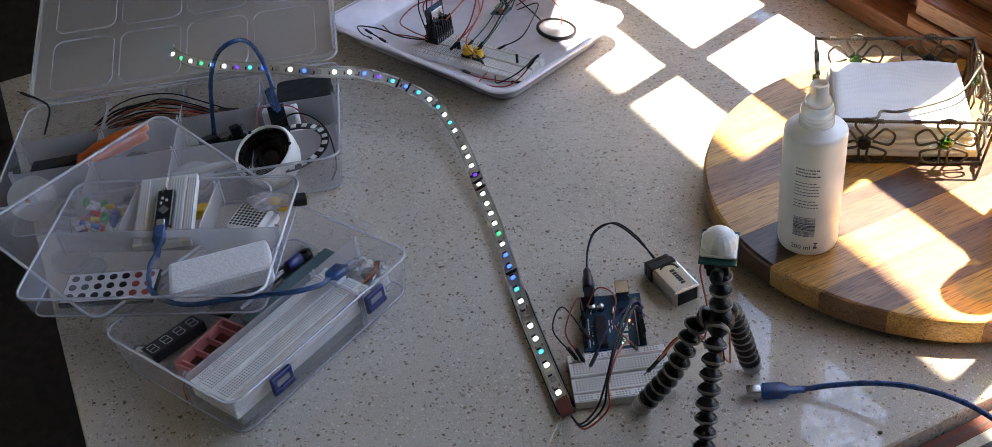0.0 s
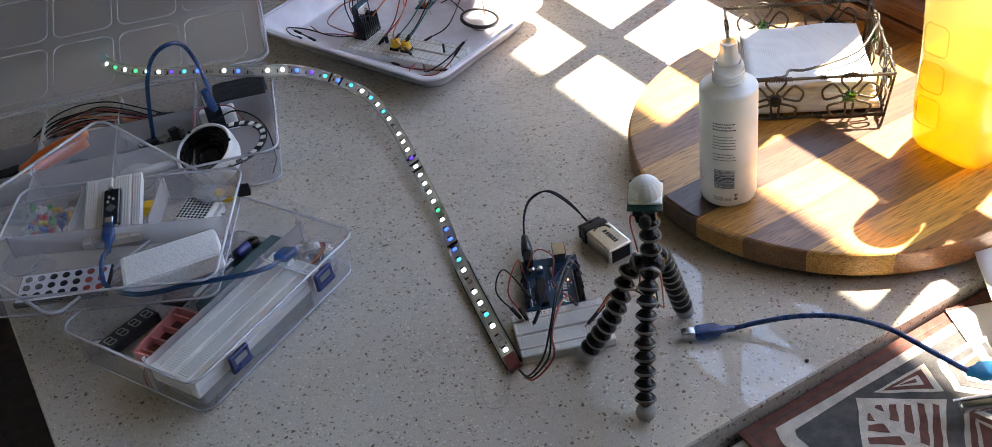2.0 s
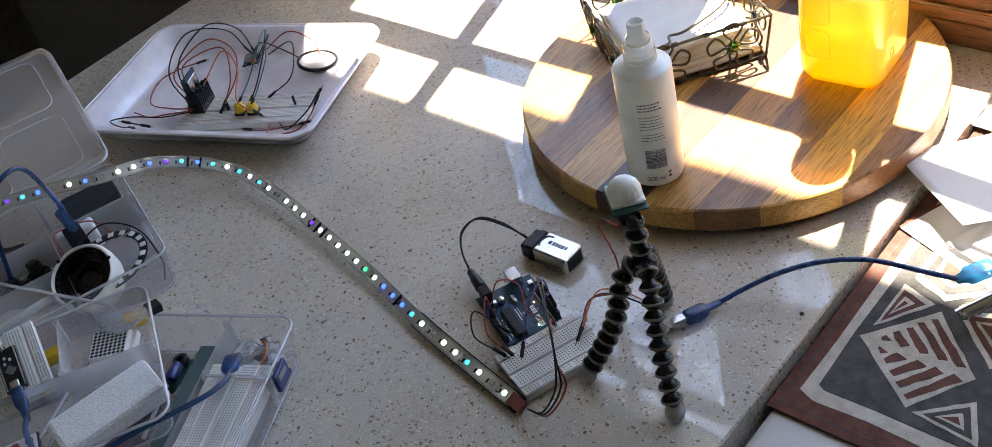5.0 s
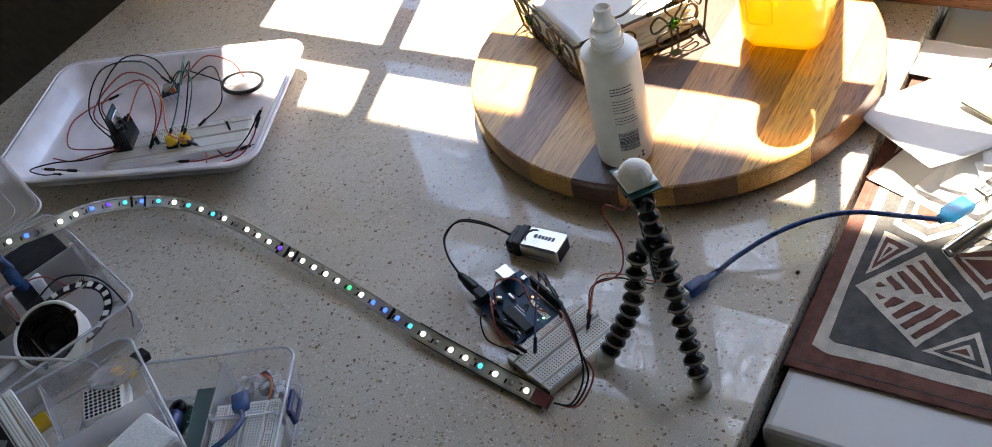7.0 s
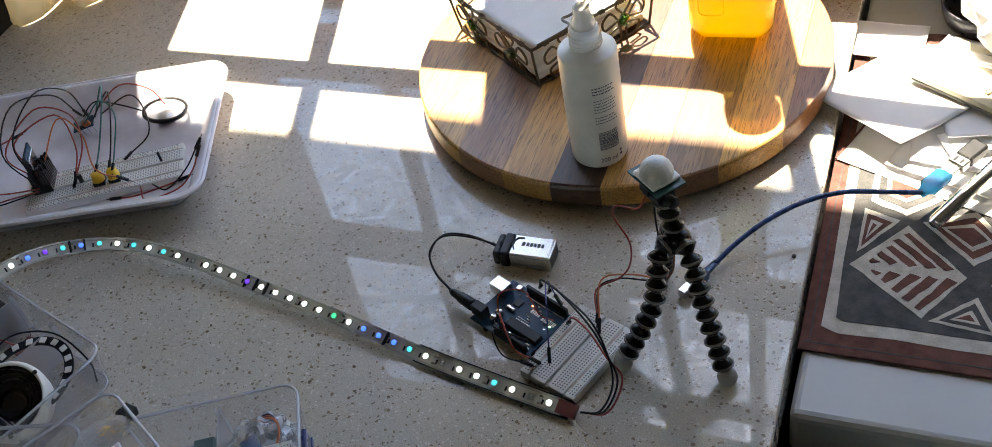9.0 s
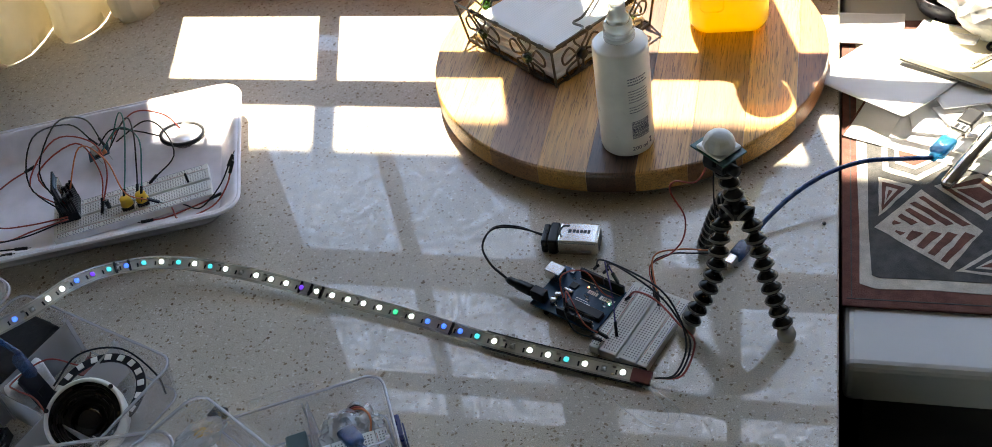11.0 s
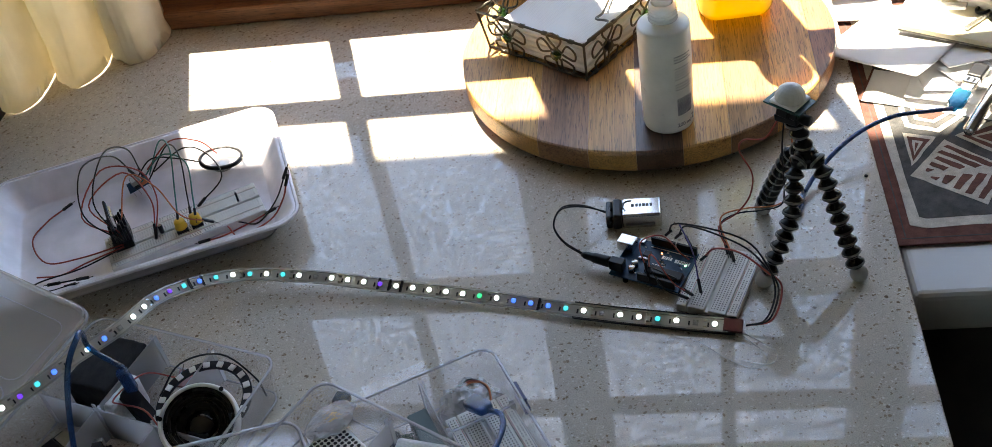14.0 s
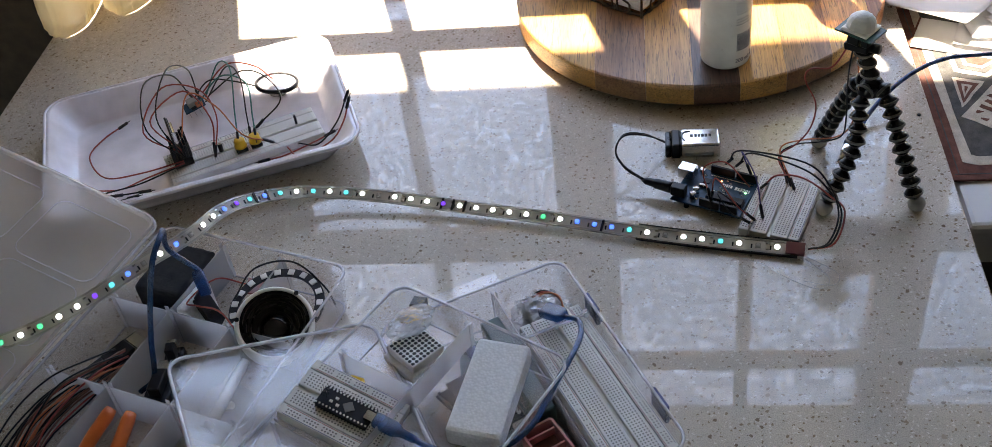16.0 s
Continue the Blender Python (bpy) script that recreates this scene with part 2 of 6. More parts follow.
# ---- structure: counter, window wall, room ----
ID = Matrix()
counter = solid("countertop", box(-1.030, 0.0, -0.44, 0.60, -0.04, 0.0, 0.0015, 1), QUARTZ, ID, "speckled beige engineered-stone countertop, polished", "countertop", kind="structure")
solid("counter_base", box(-0.99, -0.04, -0.40, 0.60, -0.9, -0.0402), DARK, ID, "dark cabinet carcass under the countertop", "cabinet", kind="structure")
solid("floor", box(-2.7, 3.5, -4, 0.60, -0.95, -0.9), FLOOR, ID, "dark brown carpeted floor", "floor", kind="structure")
solid("low_cabinet_top", box(0.006, 0.62, -0.035, 0.60, -0.065, -0.016, 0.007, 3), WHITE_BOARD, ID, "white laminate side table top standing lower than the countertop", "table top", kind="structure")
solid("low_cabinet_base", box(0.03, 0.60, 0.03, 0.60, -0.9, -0.0652), DARK, ID, "dark base under the white side table", "cabinet", kind="structure")


def wall_with_opening():
    bm = bmesh.new()
    # Opening reaches past the seen window, behind the curtain, to light that end.
    for a in ((-2.7, -1.14, 0.60, 0.75, -0.95, 1.7), (0.66, 3.5, 0.60, 0.75, -0.95, 1.7), (-1.14, 0.66, 0.60, 0.75, -0.95, -0.041), (-1.14, 0.66, 0.60, 0.75, 1.25, 1.7)):
        box(*a, bm=bm)
    return bm


solid("wall_north", wall_with_opening(), PAINT, ID, "pale painted wall with a wide timber window", "wall", kind="structure")
solid("wall_west", box(-2.7, -2.6, -4, 0.60, -0.95, 1.7), PAINT, ID, "pale painted wall", "wall", kind="structure")
solid("wall_east", box(3.5, 3.6, -4, 0.75, -0.95, 1.7), PAINT, ID, "pale painted wall", "wall", kind="structure")
# The gap in this wall is added out of view to admit fill light.
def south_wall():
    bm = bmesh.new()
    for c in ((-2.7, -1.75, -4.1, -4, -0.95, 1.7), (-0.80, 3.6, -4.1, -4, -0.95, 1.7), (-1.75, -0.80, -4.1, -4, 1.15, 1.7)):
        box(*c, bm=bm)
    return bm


solid("wall_south", south_wall(), PAINT, ID, "pale painted wall with an unseen opening added for fill light", "wall", kind="structure")
# Two added panels stand in for the dark surface beyond the counter's left edge.
solid("wall_panel_north", box(-2.598, -1.145, 0.575, 0.598, -0.9, 0.60, 0.003, 1), PANEL, ID, "dark brown panel added in place of the carpet-like surface past the counter", "wall panel", kind="structure")
solid("wall_panel_west", box(-2.598, -2.575, -3.9, 0.574, -0.9, 0.60, 0.003, 1), PANEL, ID, "dark brown panel added to cover the pale far wall", "wall panel", kind="structure")
solid("ceiling", box(-2.7, 3.6, -4.1, 0.75, 1.7, 1.8), PAINT, ID, "white painted ceiling", "ceiling", kind="structure")
solid("ground", box(-400, 400, -400, 900, -1.2, -1.0), GRASS, ID, "sunlit lawn outside the window", "ground", kind="structure")
solid("roof_eave", box(-4.5, 4.0, 0.76, 1.165, 2.09, 2.12), PAINT, ID, "painted roof eave outside the window", "roof eave", kind="structure")

window = thing("window_1", pose(0, 0.565, 0), "wide timber casement window with small panes", "window", kind="structure")
part("window_sill", box(-1.14, 0.66, -0.053, 0.035, 0.0005, 0.026, 0.003), RED_WOOD, window, "reddish varnished timber sill")
part("bottom_rail", box(-1.14, 0.66, -0.012, 0.035, 0.0262, 0.10, 0.002, 1), RED_WOOD, window)
part("top_rail", box(-1.14, 0.66, -0.012, 0.035, 1.19, 1.26, 0.002, 1), RED_WOOD, window)
# The pane left of -0.94 is added, hidden by the curtain it backlights.
for a, b in ((-1.14, -1.10), (-0.94, -0.856), (-0.430, -0.337), (0.09, 0.18), (0.605, 0.66)):
    part("mullion", box(a, b, -0.012, 0.035, 0.1002, 1.1898, 0.002, 1), RED_WOOD, window)
for a, b in ((-0.856, -0.430), (-0.337, 0.09), (0.18, 0.605)):
    part("sash_rail", box(a, b, -0.010, 0.010, 0.140, 0.230, 0.002, 1), RED_WOOD, window)
    part("glazing_bar", box(a, b, -0.010, 0.010, 0.549, 0.618, 0.002, 1), RED_WOOD, window)
    part("glazing_bar", box(a, b, -0.010, 0.010, 0.872, 0.905, 0.002, 1), RED_WOOD, window)
    mid = a + 0.2125
    for z0, z1 in ((0.2302, 0.5488), (0.6182, 0.8718), (0.9052, 1.1898)):
        part("glazing_bar", box(mid - 0.0118, mid + 0.0118, -0.010, 0.010, z0, z1, 0.002, 1), RED_WOOD, window)

# ---- materials of the things ----
def plain(name, c, rough=0.45, metal=0.0, grain=300, bump=0.08, **more):
    """A manufactured surface with slight mottling and fine relief."""
    def f(n):
        lo = tuple(x * 0.88 for x in c)
        hi = tuple(min(1.0, x * 1.08) for x in c)
        n.colour(n.ramp(n.noise(35, 4), [(0.3, lo), (0.7, hi)]))
        n.rough(n.ramp(n.noise(90, 3), [(0.3, rough * 0.85), (0.7, min(1.0, rough * 1.2))]))
        n.bump(n.noise(grain, 2), bump, 0.0005)
    return material(name, c, rough, metal, f, **more)


def see_through(name, tint, share, rough=0.12, body=(0.90, 0.885, 0.90), translucent=None, relief=0.0, scale=200):
    """Thin plastic: part of the light passes, the rest is scattered and mirrored by its surface."""
    m = bpy.data.materials.new(name)
    m.use_nodes = True
    t = m.node_tree
    b, out = t.nodes["Principled BSDF"], t.nodes["Material Output"]
    b.inputs["Base Color"].default_value = (*body, 1)
    b.inputs["Roughness"].default_value = rough
    n = Nodes(t, b)
    if relief:
        n.bump(n.noise(scale, 3), relief, 0.002)
    clear = t.nodes.new("ShaderNodeBsdfTransparent")
    clear.inputs["Color"].default_value = (*tint, 1)
    mix = t.nodes.new("ShaderNodeMixShader")
    mix.inputs[0].default_value = share
    t.links.new(clear.outputs[0], mix.inputs[2])
    if translucent:
        tr = t.nodes.new("ShaderNodeBsdfTranslucent")
        tr.inputs["Color"].default_value = (*translucent, 1)
        m2 = t.nodes.new("ShaderNodeMixShader")
        m2.inputs[0].default_value = 0.62
        t.links.new(b.outputs[0], m2.inputs[1])
        t.links.new(tr.outputs[0], m2.inputs[2])
        t.links.new(m2.outputs[0], mix.inputs[1])
    else:
        t.links.new(b.outputs[0], mix.inputs[1])
    # the surface mirrors by its angle, whatever passes through
    sheen, edge, top = t.nodes.new("ShaderNodeBsdfGlossy"), t.nodes.new("ShaderNodeLayerWeight"), t.nodes.new("ShaderNodeMixShader")
    sheen.inputs["Roughness"].default_value = rough
    edge.inputs["Blend"].default_value = 0.5
    share_of_gloss = n.math("ADD", n.math("MULTIPLY", n.math("POWER", edge.outputs["Facing"], 4.0), 0.5), 0.04)
    for link_ in b.inputs["Normal"].links:
        t.links.new(link_.from_socket, sheen.inputs["Normal"])
    t.links.new(share_of_gloss, top.inputs[0])
    t.links.new(mix.outputs[0], top.inputs[1])
    t.links.new(sheen.outputs[0], top.inputs[2])
    t.links.new(top.outputs[0], out.inputs["Surface"])
    return m


def glow(name, c, power):
    return material(name, tuple(0.15 * x for x in c), 0.4, Emission_Color=(*c, 1), Emission_Strength=power)


CLEAR = see_through("clear_plastic", (0.985, 0.98, 0.99), 0.925, 0.07, relief=0.16, scale=45)
RIM = see_through("plastic_edge", (0.93, 0.94, 0.98), 0.55, 0.08, (0.82, 0.82, 0.87))
FROST = see_through("frosted_plastic", (0.95, 0.945, 0.96), 0.62, 0.16, (0.84, 0.83, 0.85), (0.86, 0.85, 0.86), 0.1)
LID = see_through("milky_lid_plastic", (0.95, 0.93, 0.92), 0.64, 0.14, (0.86, 0.83, 0.80), (0.86, 0.83, 0.80), 0.06, 60)
NOZZLE = see_through("cloudy_nozzle", (0.93, 0.93, 0.91), 0.52, 0.12, (0.85, 0.84, 0.8))
JUICE = see_through("yellow_juice_bottle", (1.0, 0.72, 0.09), 0.36, 0.05, (0.95, 0.84, 0.20), (1.0, 0.93, 0.22), 0.6, 60)
BOTTLE = see_through("pale_yellow_bottle", (1.0, 0.88, 0.32), 0.50, 0.05, (0.95, 0.88, 0.42), (1.0, 0.95, 0.50), 0.5, 60)
CAP = see_through("clear_yellow_cap", (1.0, 0.70, 0.08), 0.30, 0.12, (0.85, 0.65, 0.05))
WHITE = plain("white_plastic", (0.78, 0.77, 0.74), 0.32)
CREAM = plain("breadboard_plastic", (0.70, 0.69, 0.65), 0.5)
MELAMINE = plain("white_melamine", (0.84, 0.81, 0.87), 0.16)
BLACK = plain("black_plastic", (0.010, 0.010, 0.011), 0.35, IOR=1.32)
RUBBER = plain("black_rubber", (0.006, 0.006, 0.007), 0.28, IOR=1.35)
GREY = plain("grey_rubber", (0.30, 0.28, 0.25), 0.7)
RING_GREY = plain("ring_rubber", (0.15, 0.145, 0.135), 0.55)
STEEL = plain("bright_steel", (0.62, 0.61, 0.58), 0.22, 1.0)
WIRE = plain("dark_iron_wire", (0.09, 0.078, 0.06), 0.42, 0.7, 900, 0.3)
BLUE = plain("blue_plastic", (0.010, 0.020, 0.12), 0.3)
BLUE_CLEAR = see_through("blue_clear_cable", (0.12, 0.45, 0.85), 0.35, 0.15, (0.010, 0.062, 0.20), relief=0.4, scale=900)
CYAN_CLEAR = see_through("cyan_clear_plug", (0.15, 0.62, 0.9), 0.30, 0.12, (0.02, 0.26, 0.46), relief=0.5, scale=300)
CREAM_DARK = plain("led_package", (0.30, 0.29, 0.27), 0.5)
BRAID = plain("blue_braided_cable", (0.028, 0.075, 0.22), 0.28, 0.0, 700, 0.6)
PCB_BLUE = plain("blue_circuit_board", (0.004, 0.040, 0.085), 0.4, 0.0, 700, 0.4, IOR=1.38)
PCB_BLACK = plain("black_circuit_board", (0.009, 0.010, 0.014), 0.4, 0.0, 700, 0.4, IOR=1.35)
# White dome, with its backlit shade put into the colour as grey.
DOME = plain("milky_lens", (0.60, 0.59, 0.56), 0.35)
PCB_GREEN = plain("green_circuit_board", (0.008, 0.065, 0.05), 0.35, 0.0, 700, 0.4)
BROWN_WIRE = plain("brown_insulation", (0.13, 0.055, 0.030), 0.5)
RED = plain("red_insulation", (0.33, 0.05, 0.035), 0.45)
ORANGE = plain("orange_grip", (0.62, 0.12, 0.02), 0.45)
ORANGE_WIRE = plain("orange_insulation", (0.55, 0.16, 0.06), 0.45)
YELLOW = plain("yellow_plastic", (0.75, 0.45, 0.02), 0.4)
PINK = see_through("pink_plastic_case", (0.9, 0.45, 0.42), 0.18, 0.3, (0.75, 0.28, 0.26))
TEAL = plain("teal_insulation", (0.02, 0.16, 0.14), 0.45)
PURPLE = plain("purple_insulation", (0.06, 0.05, 0.20), 0.45)
GREEN_GLASS = see_through("green_glass_bead", (0.25, 0.6, 0.05), 0.25, 0.05, (0.03, 0.11, 0.012))
HOLE = plain("dark_sockets", (0.13, 0.127, 0.12), 0.8)
INK = plain("dark_print", (0.09, 0.09, 0.14), 0.6)
COPPER = plain("heat_shrink_red", (0.17, 0.05, 0.045), 0.4)
TAPE = plain("led_strip_board", (0.46, 0.43, 0.39), 0.45, 0.0, 600, 0.3)
SLEEVE = see_through("silicone_sleeve", (0.95, 0.94, 0.9), 0.55, 0.2, (0.8, 0.78, 0.72))


def foam(n):
    n.colour(n.ramp(n.cells(420), [(0.1, (0.82, 0.82, 0.82)), (0.8, (0.70, 0.70, 0.70))]))
    n.bump(n.cells(420), 0.35, 0.0012)


def paper(n):
    n.colour(n.ramp(n.noise(20, 3), [(0.3, (0.72, 0.72, 0.74)), (0.7, (0.80, 0.80, 0.80))]))
    n.bump(n.noise(30, 3), 0.15, 0.002)


def napkin(n):
    dots = n.cells(420, rand=0.0)
    n.colour(n.ramp(dots, [(0.15, (0.72, 0.72, 0.72)), (0.5, (0.80, 0.80, 0.79))]))
    n.bump(dots, 0.35, 0.001)


def crumple(n):
    n.colour(n.ramp(n.noise(25, 4), [(0.3, (0.60, 0.60, 0.58)), (0.7, (0.80, 0.80, 0.79))]))
    n.bump(n.cells(60), 0.9, 0.006)


def batik(c0, c1):
    def f(n):
        c = n.ramp(n.noise(90, 5), [(0.35, c0), (0.65, c1)])
        weave = n.noise(1100, 2)
        n.colour(n.mix(0.5, c, n.ramp(weave, [(0.3, 0.55), (0.7, 1.1)]), "MULTIPLY"))
        n.bump(weave, 0.7, 0.0008)
    return f


FOAM = material("white_foam", rough=0.9, build=foam)
PAPER = material("paper", rough=0.7, build=paper)
NAPKIN = material("embossed_napkin", rough=0.9, build=napkin)
BAG = material("crumpled_paper", rough=0.75, build=crumple)
MAT_BROWN = material("brown_cotton", rough=0.95, build=batik((0.115, 0.042, 0.031), (0.19, 0.075, 0.056)))
MAT_GREY = material("charcoal_cotton", rough=0.95, build=batik((0.055, 0.055, 0.055), (0.105, 0.101, 0.096)))
MAT_CREAM = material("cream_cotton", rough=0.95, build=batik((0.50, 0.45, 0.38), (0.66, 0.60, 0.52)))
STONE = material("brown_pebble", rough=0.7, build=cloth((0.08, 0.048, 0.026), (0.20, 0.13, 0.08), 500))
WOODS = [material("acacia_" + k, rough=0.4, build=timber(a, b, 1.0, 1, 0.34)) for k, a, b in (
    ("walnut", (0.075, 0.034, 0.017), (0.17, 0.082, 0.040)), ("honey", (0.56, 0.270, 0.062), (0.80, 0.45, 0.120)),
    ("tan", (0.48, 0.225, 0.055), (0.70, 0.38, 0.105)), ("umber", (0.20, 0.095, 0.038), (0.38, 0.195, 0.080)), ("russet", (0.22, 0.085, 0.030), (0.40, 0.165, 0.060)))]


def wire_thing(name, pts, r, mat, label, category, ends=(), group="", n=6, steps=6, end_mat=None, pin=True):
    """A cable; ends names which of its two ends carry a connector housing."""
    base = Vector(pts[0])
    ob = thing(name, Matrix.Translation(base), label, category, group)
    loc = [Vector(p) - base for p in pts]
    part("cable", tube(loc, r, n, steps=steps), mat, ob, smooth=True)
    for e in ends:
        a, b = (loc[0], loc[1]) if e == 0 else (loc[-1], loc[-2])
        way = (a - b).normalized()
        q = way.to_track_quat("Z", "Y").to_matrix().to_4x4()
        bm = box(-0.0013, 0.0013, -0.0013, 0.0013, -0.007, 0.006, 0.0003, 1)
        if pin:
            box(-0.0003, 0.0003, -0.0003, 0.0003, 0.006, 0.010, bm=bm)
        part("pin_housing", moved(bm, Matrix.Translation(a) @ q), end_mat or BLACK, ob, "black pin housing")
    return ob


# ---- turntable and what stands on it ----
SX, SY, SR = -0.222, 0.346, 0.210
susan = thing("lazy_susan", pose(SX, SY, 0), "round acacia wood turntable of joined light and dark staves", "turntable")
part("bearing_ring", lathe([(0.10, 0.0), (0.12, 0.0), (0.12, 0.006), (0.10, 0.006)], 48), BLACK, susan)


def stave(x0, x1, r, z0, z1, soft):
    """A plank of a round board, cut to the circle, with an eased rim."""
    rim = []
    for k in range(11):
        x = x0 + (x1 - x0) * k / 10
        rim.append((x, math.sqrt(max(0.0, r * r - x * x))))
    loop = rim + [(x, -y) for x, y in reversed(rim)]
    loop = [p for i, p in enumerate(loop) if i == 0 or (Vector(p) - Vector(loop[i - 1])).length > 1e-5]
    if (Vector(loop[0]) - Vector(loop[-1])).length < 1e-5:
        loop.pop()

    def at(k, z):
        return [(x, y * (1 - k / max(abs(y), k * 2, 1e-6)) if abs(y) > 1e-6 else y, z) for x, y in loop]
    return loft([at(soft, z0), at(0, z0 + soft), at(0, z1 - soft), at(soft * 0.3, z1 - soft * 0.3), at(soft, z1)])


cuts = [-SR, -0.162, -0.114, -0.061, -0.012, 0.035, 0.083, 0.132, 0.180, SR]
for i, (a, b, k) in enumerate(zip(cuts, cuts[1:], (2, 1, 3, 1, 0, 2, 3, 1, 4))):
    part("stave", stave(a + 0.00015, b - 0.00015, SR, 0.006, 0.031, 0.0035), WOODS[k], susan)
TOP = 0.0312


def wrap(ob, r, angle, z):
    """Bends a flat mesh in its x-z plane round an upright cylinder."""
    for v in ob.data.vertices:
        a = angle + v.co.x / r
        v.co = ((r + v.co.y) * math.cos(a), (r + v.co.y) * math.sin(a), z + v.co.z)


spray = thing("spray_bottle", pose(-0.1995, 0.1870, TOP), "white 200 ml spray bottle with a cloudy clear pump top", "bottle")
part("body", lathe([(0, 0), (0.0225, 0), (0.0248, 0.002), (0.0258, 0.006), (0.0260, 0.05), (0.0259, 0.1145), (0.0257, 0.1165), (0.0250, 0.1177), (0.0236, 0.1184), (0.0160, 0.1204), (0.0135, 0.124), (0, 0.124)], 48), WHITE, spray, smooth=True)
cap = part("pump_collar", lathe([(0, 0.1225), (0.0138, 0.1225), (0.0144, 0.1235), (0.0144, 0.1250), (0.0132, 0.1256), (0.0132, 0.1266), (0.0142, 0.1272), (0.0142, 0.1286), (0.0130, 0.1292), (0.0130, 0.1302), (0.0140, 0.1308), (0.0140, 0.1322), (0.0129, 0.1328), (0.0129, 0.1338), (0.0138, 0.1344), (0.0134, 0.138), (0.0118, 0.141), (0, 0.141)], 32), NOZZLE, spray, "ribbed cloudy plastic collar", True)
part("nozzle", lathe([(0, 0.1412), (0.0108, 0.1412), (0.0104, 0.146), (0.0078, 0.150), (0.0076, 0.159), (0.0062, 0.1605), (0.0060, 0.156), (0, 0.156)], 28), NOZZLE, spray, "cloudy clear spray nozzle", True)
LAB = radians(-49)
random.seed(4)
for row in range(11):
    z = 0.092 - row * 0.0031 - (0.004 if row > 2 else 0) - (0.003 if row > 7 else 0)
    bm, x = bmesh.new(), -0.010
    end = random.choice((0.008, 0.010, 0.011, 0.005))
    while x < end:
        w = random.uniform(0.001, 0.0032)
        box(x, min(end, x + w), 0.00003, 0.00012, z - 0.0004, z + (0.0004 if row > 2 else 0.0008), bm=bm)
        x += w + 0.0007
    wrap(part("print_line", bm, INK, spray), 0.02597, LAB, 0)
bm, z = bmesh.new(), 0.023
while z < 0.043:
    w = random.choice((0.0004, 0.0006, 0.0010))
    for q in range(6):
        box(-0.009 + q * 0.0031, -0.0059 + q * 0.0031, 0.00003, 0.00012, z, z + w, bm=bm)
    z += w + random.choice((0.0004, 0.0007))
wrap(part("barcode", bm, INK, spray, "dark blue bar code"), 0.02597, LAB, 0)
txt = letters("200 ml", 0.0062, INK, pose(-0.010, 0.0, 0.009, 90), spray)
wrap(txt, 0.02600, LAB, 0)
bm = box(0.0095, 0.0125, 0.00003, 0.00012, 0.010, 0.012)
box(0.0105, 0.0115, 0.00003, 0.00012, 0.012, 0.0165, bm=bm)
box(0.0095, 0.0128, 0.00003, 0.00012, 0.0150, 0.0165, bm=bm)
wrap(part("symbol", bm, INK, spray), 0.02597, LAB, 0)

juice = thing("juice_bottle", pose(-0.118, 0.408, TOP, 0, 0, 4) @ Matrix.Diagonal((0.955, 0.955, 1.0, 1.0)), "square translucent plastic bottle of yellow juice, glowing in the sun", "bottle")


def square_bottle():
    def ring(w, r, z):
        return [(x, y, z) for x, y in outline(w, w, r, 8)]
    return loft([ring(0.070, 0.018, 0), ring(0.082, 0.020, 0.002), ring(0.088, 0.022, 0.010), ring(0.089, 0.020, 0.05), ring(0.087, 0.020, 0.10), ring(0.089, 0.020, 0.155),
                 ring(0.087, 0.024, 0.172), ring(0.078, 0.030, 0.192), ring(0.062, 0.0309, 0.214), ring(0.052, 0.0259, 0.235), ring(0.048, 0.0239, 0.300)])


part("bottle_body", square_bottle(), BOTTLE, juice, "pale yellow translucent shell", True)


def liquid():
    def ring(w, r, z):
        return [(x, y, z) for x, y in outline(w, w, r, 8)]
    return loft([ring(0.066, 0.017, 0.003), ring(0.080, 0.019, 0.006), ring(0.0845, 0.020, 0.014), ring(0.0855, 0.019, 0.05), ring(0.0840, 0.019, 0.094), ring(0.0852, 0.0195, 0.0962), ring(0.0835, 0.019, 0.0958)])


part("liquid", liquid(), JUICE, juice, "yellow juice filling the lower half", True)
part("cap", lathe([(0, 0.3002), (0.026, 0.3002), (0.0265, 0.305), (0.026, 0.338), (0.024, 0.341), (0, 0.341)], 32), CAP, juice, smooth=True)
for k, z in enumerate((0.045, 0.082, 0.120)):
    ring = [Vector((x - 0.018, -0.0442, y + z)) for x, y in outline(0.026, 0.030, 0.006, 4)]
    part("embossed_frame", tube(ring, 0.0006, 6, closed=True, raw=True), BOTTLE, juice, smooth=True)
for k in range(7):
    a = k * 1.1
    ring = [Vector((0.0442, -0.012 + 0.003 * math.sin(a) + 0.0045 * math.cos(t), 0.03 + k * 0.019 + 0.0045 * math.sin(t))) for t in [2 * math.pi * j / 12 for j in range(12)]]
    part("embossed_ring", tube(ring, 0.0007, 6, closed=True, raw=True), BOTTLE, juice, smooth=True)

# ---- wire basket with napkins ----
BY = 53.8
basket = thing("wire_basket", pose(-0.301, 0.371, TOP, 0, 0, BY), "dark iron wire napkin basket with flower loops and glass beads", "basket")
HB, HT, HH = 0.071, 0.077, 0.050
for z, h, r in ((0.002, HB, 0.0013), (HH, HT, 0.0015)):
    c = [(-h, -h, z), (h, -h, z), (h, h, z), (-h, h, z)]
    for a, b in zip(c, c[1:] + c[:1]):
        part("frame_wire", tube([a, b], r, 8, steps=1), WIRE, basket, smooth=True)
for sx in (-1, 1):
    for sy in (-1, 1):
        part("corner_post", tube([(sx * HB, sy * HB, 0.0), (sx * HT, sy * HT, HH + 0.002)], 0.0014, 8, steps=1), WIRE, basket, smooth=True)
